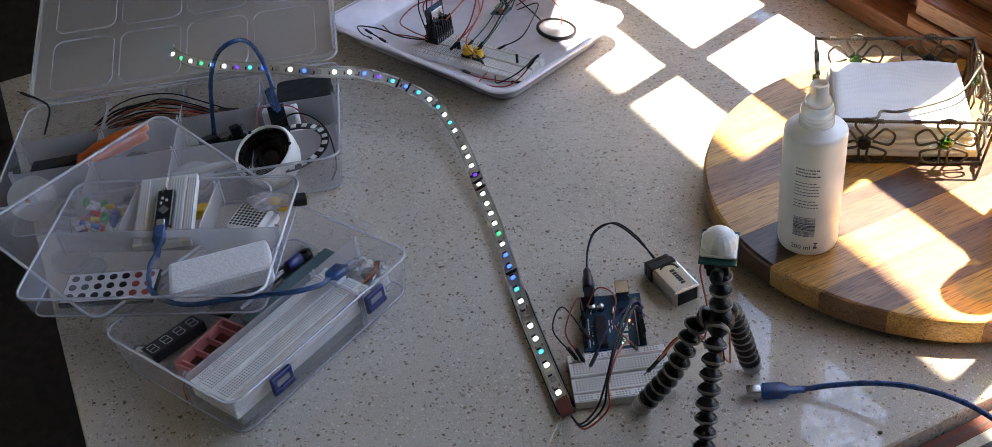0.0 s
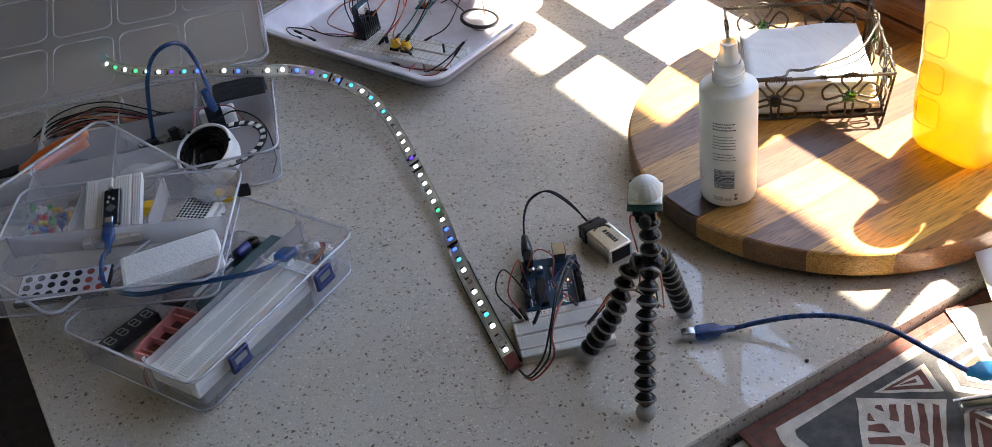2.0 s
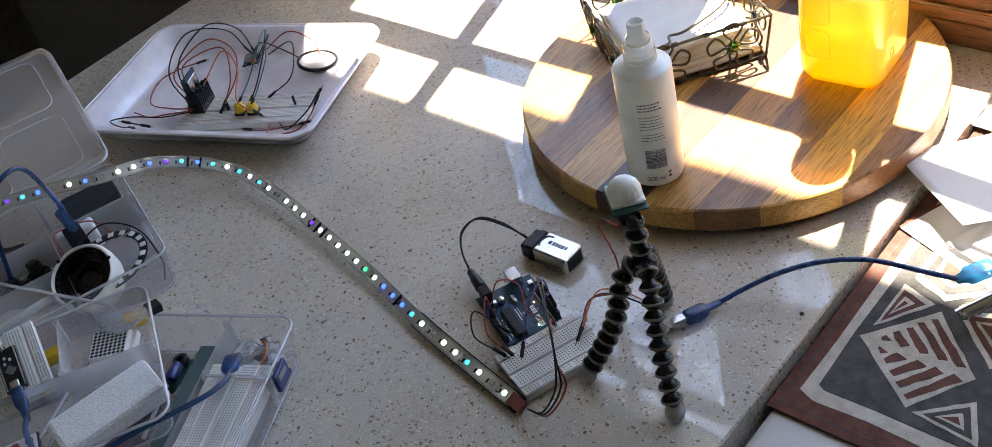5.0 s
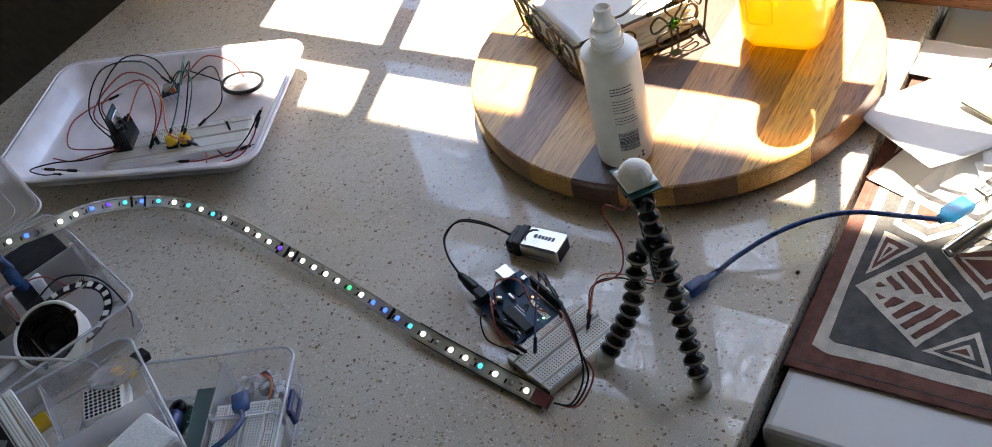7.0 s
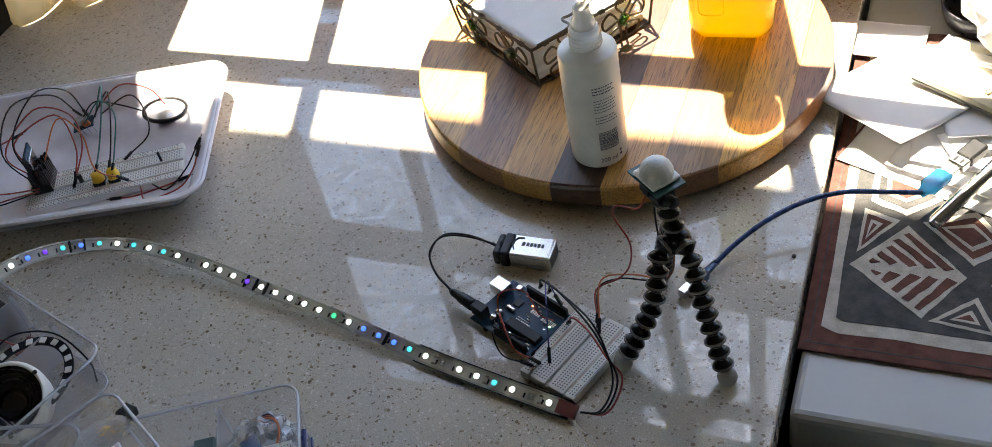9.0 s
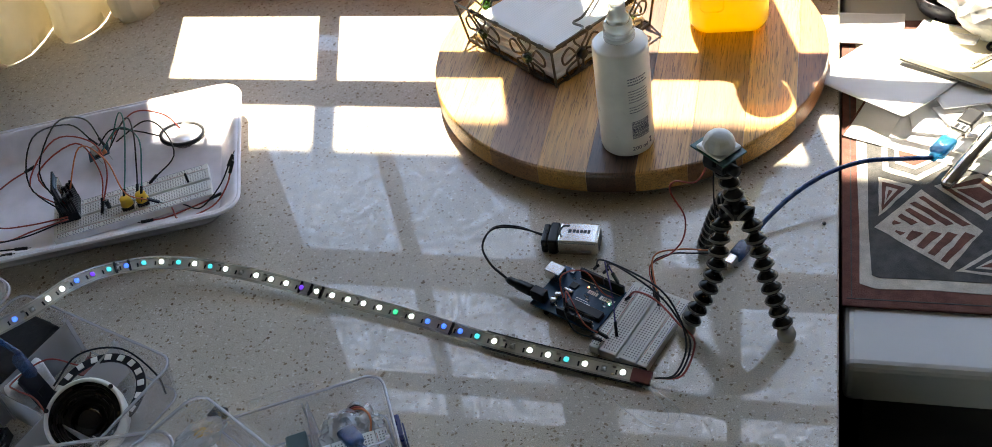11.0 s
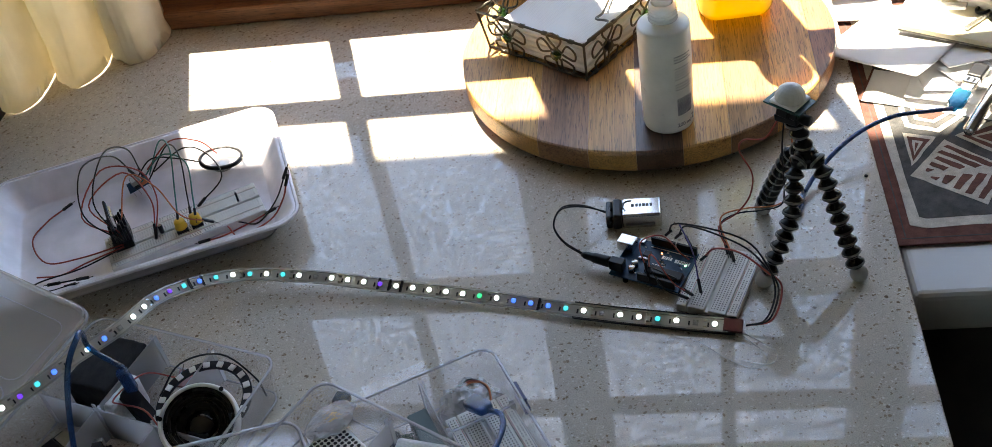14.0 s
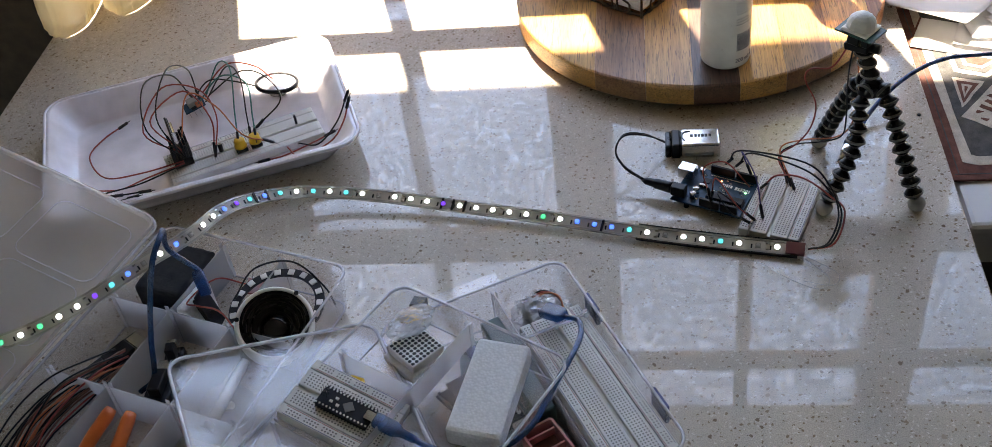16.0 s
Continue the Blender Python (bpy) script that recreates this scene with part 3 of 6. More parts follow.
for k in range(5):
    x = -HB + 2 * HB * (k + 0.5) / 5
    part("base_wire", tube([(x, -HB, 0.002), (x, HB, 0.002)], 0.0009, 6, steps=1), WIRE, basket)


def wrap_coil(p, along, r=0.0021, turns=4, pitch=0.0016):
    """Thin wire wound round a frame wire at p."""
    q = Vector(along).to_track_quat("Z", "Y")
    pts = [Vector(p) + q @ Vector((r * math.cos(2 * math.pi * k / 8), r * math.sin(2 * math.pi * k / 8), (k / 8 - turns / 2) * pitch)) for k in range(turns * 8 + 1)]
    return tube(pts, 0.0006, 5, raw=True)


for z, h in ((HH, HT), (0.002, HB)):
    for f in (-0.78, -0.30, 0.12, 0.62):
        for p, d in (((f * h, -h, z), (1, 0, 0)), ((f * h, h, z), (1, 0, 0)), ((-h, f * h, z), (0, 1, 0)), ((h, f * h, z), (0, 1, 0))):
            part("wire_wrap", wrap_coil(p, d), WIRE, basket, smooth=True)


def flower_points(r0):
    pts = []
    for k in range(5):
        a0 = 2 * math.pi * k / 5 + 0.31
        for j, (rr, da) in enumerate(((0.30, -0.16), (0.62, -0.42), (0.92, -0.40), (1.06, 0.0), (0.92, 0.40), (0.62, 0.42), (0.30, 0.16))):
            pts.append((r0 * rr * math.cos(a0 + da), r0 * rr * math.sin(a0 + da)))
    return pts


for side in range(4):
    turn = pose(0, 0, 0, 0, 0, 90 * side)
    for u in (-0.036, 0.036):
        lean = (HT - HB) / HH
        pts = [Vector((u + p, -(HB + lean * (0.026 + q)) - 0.001, 0.026 + q)) for p, q in flower_points(0.0265)]
        fl = part("flower", moved(tube(pts, 0.00125, 6, steps=3), turn), WIRE, basket, smooth=True)
        bm = lathe([(0, -0.003), (0.0052, -0.003), (0.0062, 0.0), (0.0052, 0.003), (0.0058, 0.004), (0, 0.004)], 16)
        moved(bm, turn @ pose(u, -(HB + lean * 0.026) - 0.002, 0.026, 90))
        part("bead", bm, GREEN_GLASS if u > 0 or side == 3 else BLACK, fl, "green glass bead" if u > 0 or side == 3 else "dark bead", True)
        for z, h in ((0.002, HB), (HH, HT)):
            coil = [Vector((u - 0.007 + 0.014 * k / 40, -h + 0.0024 * math.cos(k * 1.4), z + 0.0024 * math.sin(k * 1.4))) for k in range(41)]
            part("binding", moved(tube(coil, 0.0006, 5, raw=True), turn), WIRE, basket)
bar = [(-HT * 0.9, -HT, HH + 0.002), (-0.03, -HT * 0.98, HH + 0.002), (-0.02, -0.05, HH - 0.006), (0.0, -0.046, HH - 0.008), (0.05, -0.02, HH - 0.006), (HT * 0.98, 0.02, HH + 0.002)]
part("holding_arm", tube(bar, 0.0014, 8, steps=5), WIRE, basket, smooth=True)
random.seed(12)
for k in range(5):
    z = TOP + 0.0045 + k * 0.0055
    w = 0.134 - 0.003 * k
    bm = bmesh.new()
    bmesh.ops.create_grid(bm, x_segments=14, y_segments=14, size=w / 2)
    top = k == 4
    for v in bm.verts:
        d = noise.noise((v.co.x * 18 + k * 7, v.co.y * 18, k)) * (0.0022 if not top else 0.004)
        v.co.z = d + (0.006 * max(0.0, 0.1 - v.co.y / w) if top else 0)
    geo = bmesh.ops.extrude_face_region(bm, geom=bm.faces[:])
    bmesh.ops.translate(bm, vec=(0, 0, 0.0053), verts=[v for v in geo["geom"] if isinstance(v, bmesh.types.BMVert)])
    bmesh.ops.recalc_face_normals(bm, faces=bm.faces[:])
    solid("paper_napkin", bm, NAPKIN, pose(-0.301 + random.uniform(-0.001, 0.001), 0.371, z, 0, 0, BY + random.uniform(-1, 1)), "folded white embossed paper napkin in the wire basket", "napkin", "stack of napkins", smooth=True)

# ---- white tray with its circuit ----
TY = 21.5
tray = thing("melamine_tray", pose(-0.7610, 0.1130, 0.0005, 0, 0, TY), "white rectangular melamine tray with sloping sides", "tray")
part("dish", tub(0.276, 0.176, 0.031, 0.022, 0.003, 0.004, 0.020, 0.003), MELAMINE, tray, smooth=True)
part("rim", tube([Vector((x, y, 0.0300)) for x, y in outline(0.276 + 0.0462, 0.176 + 0.0462, 0.026, 8)], 0.0021, 8, closed=True, raw=True), MELAMINE, tray, "rounded rolled rim", True)
TB = 0.0048


def breadboard(name, m, length, width, cols, label, parent_group=""):
    """A solderless breadboard; its long side along x, standing on z = 0."""
    ob = thing(name, m, label, "breadboard", parent_group)
    h, rail = 0.0085, width * 0.17
    part("terminal_strip", box(-length / 2, length / 2, -width / 2 + rail + 0.0006, -0.0016, 0.0, h, 0.0006, 1), CREAM, ob)
    part("terminal_strip", box(-length / 2, length / 2, 0.0016, width / 2 - rail - 0.0006, 0.0, h, 0.0006, 1), CREAM, ob)
    part("centre_groove", box(-length / 2 + 0.0003, length / 2 - 0.0003, -0.0016, 0.0016, 0.0, h - 0.003), CREAM, ob)
    part("power_rail", box(-length / 2, length / 2, -width / 2, -width / 2 + rail, 0.0, h, 0.0006, 1), CREAM, ob)
    part("power_rail", box(-length / 2, length / 2, width / 2 - rail, width / 2, 0.0, h, 0.0006, 1), CREAM, ob)
    verts, faces = [], []

    def hole(x, y, s=0.0006):
        i = len(verts)
        verts.extend([(x - s, y - s, h + 0.00005), (x + s, y - s, h + 0.00005), (x + s, y + s, h + 0.00005), (x - s, y + s, h + 0.00005)])
        faces.append((i, i + 1, i + 2, i + 3))
    pitch = (length - 0.008) / (cols - 1)
    for c in range(cols):
        x = -length / 2 + 0.004 + c * pitch
        for sgn in (-1, 1):
            for k in range(5):
                hole(x, sgn * (0.0042 + k * 0.00254 * (width / 0.0545)))
            if c % 6 != 5:
                for k in range(2):
                    hole(x, sgn * (width / 2 - rail * 0.36 - k * 0.00254))
    me = bpy.data.meshes.new("socket_field")
    me.from_pydata(verts, [], faces)
    me.materials.append(HOLE)
    s = new("socket_field", me)
    s.parent = ob
    tagged(s, "rows of dark sockets", kind="stuff")
    for sgn in (-1, 1):
        for k, mt in ((0.12, BLUE), (0.88, RED)):
            y = sgn * (width / 2 - rail * k)
            part("rail_line", box(-length / 2 + 0.004, length / 2 - 0.004, y - 0.0002, y + 0.0002, h - 0.0002, h + 0.00006), mt, ob)
    return ob


breadboard("long_breadboard", pose(-0.707, 0.092, TB, 0, 0, 28.5), 0.165, 0.054, 60, "long white breadboard lying in the tray with wires")
BBT = pose(-0.707, 0.092, TB + 0.0085, 0, 0, 28.5)


def on(m, x, y, z):
    return tuple(m @ Vector((x, y, z)))


mod = thing("microcontroller_module", BBT @ pose(-0.066, 0.012, 0, 0, 0, 0), "small dark module on black headers crowded with wire plugs", "circuit board")
part("board", box(-0.0022, 0.0, -0.015, 0.017, 0.006, 0.044, 0.0003, 1), PCB_BLACK, mod)
part("shield_can", box(0.0002, 0.0035, -0.009, 0.011, 0.024, 0.040, 0.0004, 1), STEEL, mod, "silver shield can")
part("antenna_board", box(0.0002, 0.0012, -0.010, 0.012, 0.0402, 0.0455, 0.0003, 1), PCB_BLUE, mod)
part("pin_header", box(-0.008, 0.012, -0.016, 0.017, 0.0, 0.009, 0.0003, 1), BLACK, mod)
for r in range(3):
    for k in range(8):
        top = 0.021 + 0.0025 * ((k * 3 + r * 5) % 4)
        part("wire_housing", box(0.0038 + r * 0.0030, 0.0064 + r * 0.0030, -0.0150 + k * 0.0040, -0.0124 + k * 0.0040, 0.0092, top, 0.0003, 1), BLACK, mod)
for k in range(7):
    part("wire_housing", box(-0.0064, -0.0038, -0.0140 + k * 0.0042, -0.0114 + k * 0.0042, 0.0092, 0.0225 + 0.002 * (k % 3), 0.0003, 1), BLACK, mod)
for k in range(9):
    part("tail_pin", box(0.0124, 0.0130, -0.0148 + k * 0.0036, -0.0142 + k * 0.0036, 0.001, 0.0085), STEEL, mod)
for x in (-0.004, 0.012):
    b = thing("push_button", BBT @ pose(x, -0.008, 0.0), "yellow push button plugged into the breadboard", "button", "push buttons in the tray")
    part("switch_base", box(-0.006, 0.006, -0.006, 0.006, 0.0, 0.004, 0.0005, 1), BLACK, b)
    part("button_cap", moved(lathe([(0, 0.0042), (0.0066, 0.0042), (0.0066, 0.0062), (0.0058, 0.0066), (0.0056, 0.0125), (0.0048, 0.0134), (0, 0.0134)], 20), pose(0, 0, 0)), YELLOW, b, "yellow round cap", True)
    for sx in (-1, 1):
        for sy in (-1, 1):
            part("switch_leg", box(sx * 0.0064 - 0.0004, sx * 0.0064 + 0.0004, sy * 0.003 - 0.0005, sy * 0.003 + 0.0005, -0.001, 0.003), STEEL, b)
cp = thing("capacitor", BBT @ pose(-0.024, 0.0, 0.0), "small black capacitor on the breadboard", "capacitor")
part("can", lathe([(0, 0.001), (0.0025, 0.001), (0.0025, 0.0095), (0.002, 0.0105), (0, 0.0105)], 14), BLACK, cp, smooth=True)
part("can_top", lathe([(0, 0.0106), (0.0019, 0.0106), (0, 0.0108)], 14), STEEL, cp)
sp = thing("loudspeaker", pose(-0.694, 0.196, 0.0165, -9, 6, 0) @ Matrix.Scale(1.15, 4), "small round bare loudspeaker with a clear cone", "loudspeaker")
part("rim", lathe([(0.0185, 0.001), (0.0215, 0.0), (0.0215, 0.0028), (0.0195, 0.0034), (0.0185, 0.003)], 40), BLACK, sp, "black rim", True)
part("cone", lathe([(0, -0.0015), (0.006, 0.001), (0.010, -0.001), (0.0185, 0.0022)], 40), FROST, sp, "clear plastic cone", True)
part("magnet", lathe([(0, -0.0095), (0.0085, -0.0095), (0.0085, -0.003), (0.007, -0.002), (0, -0.002)], 28), STEEL, sp, "bright steel magnet", True)
am = thing("amplifier_module", pose(-0.782, 0.165, TB + 0.004, 8, -10, 30), "small module with a white connector among jumper wires", "circuit board")
part("board", box(-0.012, 0.012, -0.008, 0.008, 0.006, 0.0075, 0.0002, 1), PCB_BLUE, am)
part("connector", box(-0.006, 0.006, -0.004, 0.006, 0.0077, 0.015, 0.0008, 1), NOZZLE, am, "cloudy white connector")
part("terminal", box(0.002, 0.010, -0.0078, -0.0043, 0.0077, 0.014, 0.0006, 1), ORANGE_WIRE, am)
part("chip", box(-0.004, 0.003, -0.0076, -0.0042, 0.0077, 0.0095, 0.0003, 1), BLACK, am)
for k in range(4):
    part("pin", box(-0.009 + k * 0.006, -0.0083 + k * 0.006, -0.0075, -0.0068, -0.004, 0.006), STEEL, am)
G = "jumper wires in the tray"
AMP = (-0.782, 0.165, 0.022)
random.seed(21)
tray_wires = [
    (BLACK, [on(BBT, -0.062, -0.010, 0.014), (-0.790, 0.060, 0.060), (-0.800, 0.105, 0.085), (-0.790, 0.150, 0.066), (-0.784, 0.165, 0.030)], (1,)),
    (BLACK, [on(BBT, -0.062, -0.005, 0.014), (-0.780, 0.070, 0.068), (-0.778, 0.120, 0.092), (-0.772, 0.155, 0.070), (-0.776, 0.168, 0.028)], (1,)),
    (RED, [on(BBT, -0.062, 0.000, 0.014), (-0.800, 0.070, 0.050), (-0.790, 0.120, 0.070), (-0.755, 0.130, 0.060), (-0.735, 0.110, 0.040), on(BBT, -0.030, -0.002, 0.004)], (1,)),
    (RED, [on(BBT, -0.062, 0.004, 0.014), (-0.795, 0.082, 0.055), (-0.770, 0.125, 0.062), (-0.740, 0.105, 0.040), on(BBT, -0.030, 0.004, 0.004)], (1,)),
    (ORANGE_WIRE, [on(BBT, -0.062, 0.008, 0.014), (-0.765, 0.120, 0.060), (-0.735, 0.115, 0.048), (-0.700, 0.080, 0.036), on(BBT, 0.024, -0.020, 0.008)], (1,)),
    (TEAL, [(-0.770, 0.172, 0.020), (-0.745, 0.175, 0.062), (-0.722, 0.150, 0.070), (-0.716, 0.115, 0.040), on(BBT, -0.004, -0.004, 0.013)], (1,)),
    (BLACK, [(-0.766, 0.160, 0.022), (-0.735, 0.170, 0.060), (-0.712, 0.145, 0.062), (-0.704, 0.115, 0.036), on(BBT, 0.010, -0.002, 0.013)], (1,)),
    (TEAL, [(-0.774, 0.158, 0.022), (-0.740, 0.160, 0.055), (-0.705, 0.140, 0.058), (-0.696, 0.110, 0.036), on(BBT, 0.014, -0.008, 0.013)], (1,)),
    (BLACK, [(-0.768, 0.180, 0.018), (-0.730, 0.190, 0.040), (-0.695, 0.170, 0.046), (-0.672, 0.140, 0.036), on(BBT, 0.024, 0.022, 0.003)], (1,)),
    (BLACK, [AMP, (-0.760, 0.172, 0.042), (-0.735, 0.180, 0.034), (-0.712, 0.190, 0.018)], ()),
    (RED, [(-0.776, 0.182, 0.020), (-0.750, 0.205, 0.040), (-0.722, 0.215, 0.030), (-0.702, 0.208, 0.016)], ()),
    (RED, [on(BBT, -0.064, -0.008, 0.010), (-0.810, 0.050, 0.012), (-0.850, 0.050, 0.008), (-0.880, 0.085, 0.008), (-0.875, 0.115, 0.009), (-0.860, 0.140, 0.009)], (1,)),
    (RED, [on(BBT, -0.064, -0.012, 0.010), (-0.800, 0.042, 0.012), (-0.825, 0.030, 0.008), (-0.850, 0.026, 0.010)], ()),
    (BLACK, [on(BBT, -0.064, -0.010, 0.008), (-0.805, 0.036, 0.010), (-0.840, 0.018, 0.012), (-0.848, -0.006, 0.020), (-0.815, -0.012, 0.026), (-0.790, -0.010, 0.031)], (1,)),
    (BLACK, [(-0.812, -0.004, 0.028), (-0.798, 0.000, 0.027), (-0.784, 0.004, 0.026)], (0, 1)),
    (RED, [on(BBT, 0.040, -0.030, 0.0), (-0.640, 0.068, 0.014), (-0.610, 0.085, 0.018), (-0.596, 0.100, 0.032), (-0.590, 0.112, 0.048)], (1,)),
    (BLACK, [on(BBT, 0.052, -0.030, 0.0), (-0.622, 0.082, 0.018), (-0.602, 0.098, 0.034), (-0.592, 0.118, 0.052)], (1,)),
    (RED, [on(BBT, 0.012, -0.034, -0.004), (-0.660, 0.074, 0.010), (-0.632, 0.092, 0.012), (-0.614, 0.102, 0.016)], (0, 1)),
]
for mt, pts, ends in tray_wires:
    nm = {"red_insulation": "red", "black_plastic": "black", "teal_insulation": "dark green", "orange_insulation": "orange"}[mt.name]
    wire_thing("jumper_wire", pts, 0.00085, mt, "thin " + nm + " jumper wire of the circuit in the tray", "wire", ends, G)
j = thing("loose_jumper", BBT @ pose(0.060, 0.004, 0.0), "black jumper plug standing in the long breadboard", "connector")
part("plug", box(-0.0012, 0.0012, -0.0012, 0.0012, 0.0, 0.012, 0.0003, 1), BLACK, j)

# ---- battery, controller board, breadboard ----
bat = thing("nine_volt_battery", pose(-0.2365, 0.0712, 0.0005, 0, 0, 0), "silver and black nine-volt battery lying on the countertop", "battery")
part("cell_body", box(-0.0135, 0.0245, -0.0132, 0.0132, 0, 0.0172, 0.0022, 3), STEEL, bat, "silver metal jacket")
part("black_band", box(-0.0225, -0.0137, -0.0133, 0.0133, -0.0001, 0.0173, 0.0022, 3), BLACK, bat, "black printed end")
part("snap_connector", box(-0.0290, -0.0227, -0.0125, 0.0125, 0.0005, 0.0155, 0.002, 2), RUBBER, bat, "black rubber snap connector")
bm = bmesh.new()
for k, (x, w) in enumerate(((-0.003, 0.0030), (0.0010, 0.0026), (0.0044, 0.0026), (0.0078, 0.0026), (0.0112, 0.0028), (0.0148, 0.0024))):

    own = box(-w / 2, w / 2, -0.0022, 0.0022, 0.01722, 0.01735, 0.0)
    join(bm, moved(own, Matrix.Translation((x, 0.0015, 0))))
part("brand_mark", bm, BLACK, bat, "black brand bar")
part("brand_swoosh", tube([(-0.010, -0.006, 0.0173), (-0.0125, 0.000, 0.0174), (-0.010, 0.007, 0.0174), (-0.004, 0.0085, 0.0173)], 0.0008, 6), BLACK, bat)
part("end_print", box(0.0246, 0.02465, -0.010, 0.010, 0.002, 0.015), BLACK, bat)
part("side_print", box(-0.010, 0.018, -0.01335, -0.01325, 0.004, 0.007), GREY, bat)

UM = pose(-0.2205, 0.0005, 0.0, 0, 0, -25.5)
uno = thing("controller_board", UM, "blue microcontroller board with black headers and wires plugged in", "circuit board")
part("board", box(-0.0343, 0.0343, -0.0267, 0.0267, 0.0055, 0.0072, 0.0003, 1), PCB_BLUE, uno)
part("usb_socket", box(-0.0405, -0.0243, 0.0050, 0.0170, 0.0073, 0.0183, 0.0005, 1), STEEL, uno, "silver square data socket")
part("power_jack", box(-0.0362, -0.0222, -0.0225, -0.0135, 0.0073, 0.0180, 0.0008, 1), BLACK, uno)
part("power_header", box(-0.006, 0.0135, -0.0256, -0.0230, 0.0073, 0.0160, 0.0002, 1), BLACK, uno)
part("analog_header", box(0.0150, 0.0310, -0.0256, -0.0230, 0.0073, 0.0160, 0.0002, 1), BLACK, uno)
part("digital_header", box(-0.0135, 0.0105, 0.0230, 0.0256, 0.0073, 0.0160, 0.0002, 1), BLACK, uno)
part("digital_header", box(0.0120, 0.0322, 0.0230, 0.0256, 0.0073, 0.0160, 0.0002, 1), BLACK, uno)
part("main_chip", box(-0.004, 0.0315, -0.0150, -0.0060, 0.0078, 0.0115, 0.0004, 1), BLACK, uno)
part("chip_socket", box(-0.0045, 0.0320, -0.0155, -0.0055, 0.00725, 0.0077), RUBBER, uno)
part("small_chip", box(-0.0150, -0.0080, 0.0060, 0.0130, 0.00725, 0.0085, 0.0002, 1), BLACK, uno)
part("crystal", box(-0.0170, -0.0070, -0.0010, 0.0030, 0.00725, 0.0105, 0.0015, 2), STEEL, uno, "silver crystal can")
part("reset_button", box(-0.0240, -0.0190, 0.0195, 0.0245, 0.00725, 0.0105, 0.0004, 1), STEEL, uno)
for y in (-0.0105, -0.0032):
    part("electrolytic_can", moved(lathe([(0, 0.00725), (0.0032, 0.00725), (0.0032, 0.0125), (0.0027, 0.0133), (0, 0.0133)], 18), pose(-0.0155, y - 0.006, 0)), STEEL, uno, smooth=True)
for k in range(14):
    for y in (-0.0140, -0.0070):
        part("chip_leg", box(-0.003 + k * 0.0025, -0.0024 + k * 0.0025, y - 0.0015, y - 0.0012, 0.0079, 0.0100), STEEL, uno)
for x, y in ((0.024, 0.010), (0.021, 0.010), (0.006, 0.004), (0.010, 0.014)):
    part("surface_part", box(x - 0.001, x + 0.001, y - 0.0006, y + 0.0006, 0.00725, 0.0080), GREY, uno)
part("status_light", box(0.0270, 0.0284, 0.0060, 0.0068, 0.00725, 0.0082), glow("green_light", (0.2, 1.0, 0.45), 2.0), uno, "lit green light")
part("power_light", box(0.0002, 0.0016, 0.0140, 0.0150, 0.00725, 0.0082), glow("red_light", (1.0, 0.25, 0.08), 2.0), uno, "lit orange light")
for k in range(4):
    part("board_print", box(0.006 + k * 0.005, 0.009 + k * 0.005, 0.0195, 0.0203, 0.00722, 0.00728), CREAM, uno)
for x, y in ((-0.026, 0.0235), (0.031, 0.019), (-0.019, -0.024), (0.031, -0.019)):
    part("standoff", moved(lathe([(0, 0.0), (0.0025, 0.0), (0.0025, 0.0054), (0, 0.0054)], 10), pose(x, y, 0)), RUBBER, uno)

BM = pose(-0.163, -0.0255, 0.0004, 0, 0, 69.0)
breadboard("half_breadboard", BM, 0.082, 0.0545, 30, "white half-size breadboard beside the controller board")
BT = BM @ pose(0, 0, 0.0085)

plug = thing("barrel_plug", UM @ pose(-0.0364, -0.0180, 0.0128), "black barrel power plug in the controller board", "plug")
part("grip", moved(lathe([(0, 0), (0.0052, 0), (0.0054, 0.003), (0.0050, 0.016), (0.0042, 0.018), (0.0036, 0.026), (0.0018, 0.030), (0, 0.030)], 18), pose(0, 0, 0, 0, -90, 0)), BLACK, plug, smooth=True)
PE = on(UM, -0.0655, -0.0180, 0.0128)
for o in (0.0, 0.0018):
    wire_thing("battery_lead", [(PE[0], PE[1], PE[2] + o), (PE[0] - 0.017, PE[1] + 0.011, 0.019 + o), (-0.3135, 0.037, 0.028 + o), (-0.306, 0.054 - o, 0.036), (-0.286, 0.065 - o, 0.028), (-0.264, 0.072 + o, 0.010)], 0.0009, BLACK, "thin black lead from the battery snap to the power plug", "wire", group="battery leads")


def housed(m, a, b, mid, mat, label, ends=(0, 1), r=0.0007):
    wire_thing("jumper_wire", [a, *mid, b], r, mat, label, "wire", ends, "jumper wires at the controller")


U = lambda x, y, z=0.022: on(UM, x, y, z)
B = lambda x, y, z=0.006: on(BT, x, y, z)
wr = "red jumper wire arching over the controller board"
housed(None, U(0.028, -0.0243), B(-0.036, 0.022), [(-0.222, -0.045, 0.045), (-0.212, -0.060, 0.034)], BLACK, "black jumper wire from a header to the breadboard rail")
housed(None, U(0.006, -0.0243), B(-0.030, 0.019), [(-0.222, -0.030, 0.048), (-0.205, -0.052, 0.034)], RED, "red jumper wire from a header to the breadboard rail")
housed(None, U(0.024, 0.0243), B(-0.020, 0.012), [(-0.196, 0.012, 0.044), (-0.186, -0.020, 0.040)], PURPLE, "dark purple jumper wire over the controller board")
housed(None, U(0.004, -0.0243), U(0.030, 0.0100, 0.014), [(-0.232, -0.006, 0.040), (-0.212, 0.000, 0.042), (-0.196, -0.012, 0.030)], RED, wr, (0,))
STRIP_END = (-0.1445, -0.0815, 0.006)
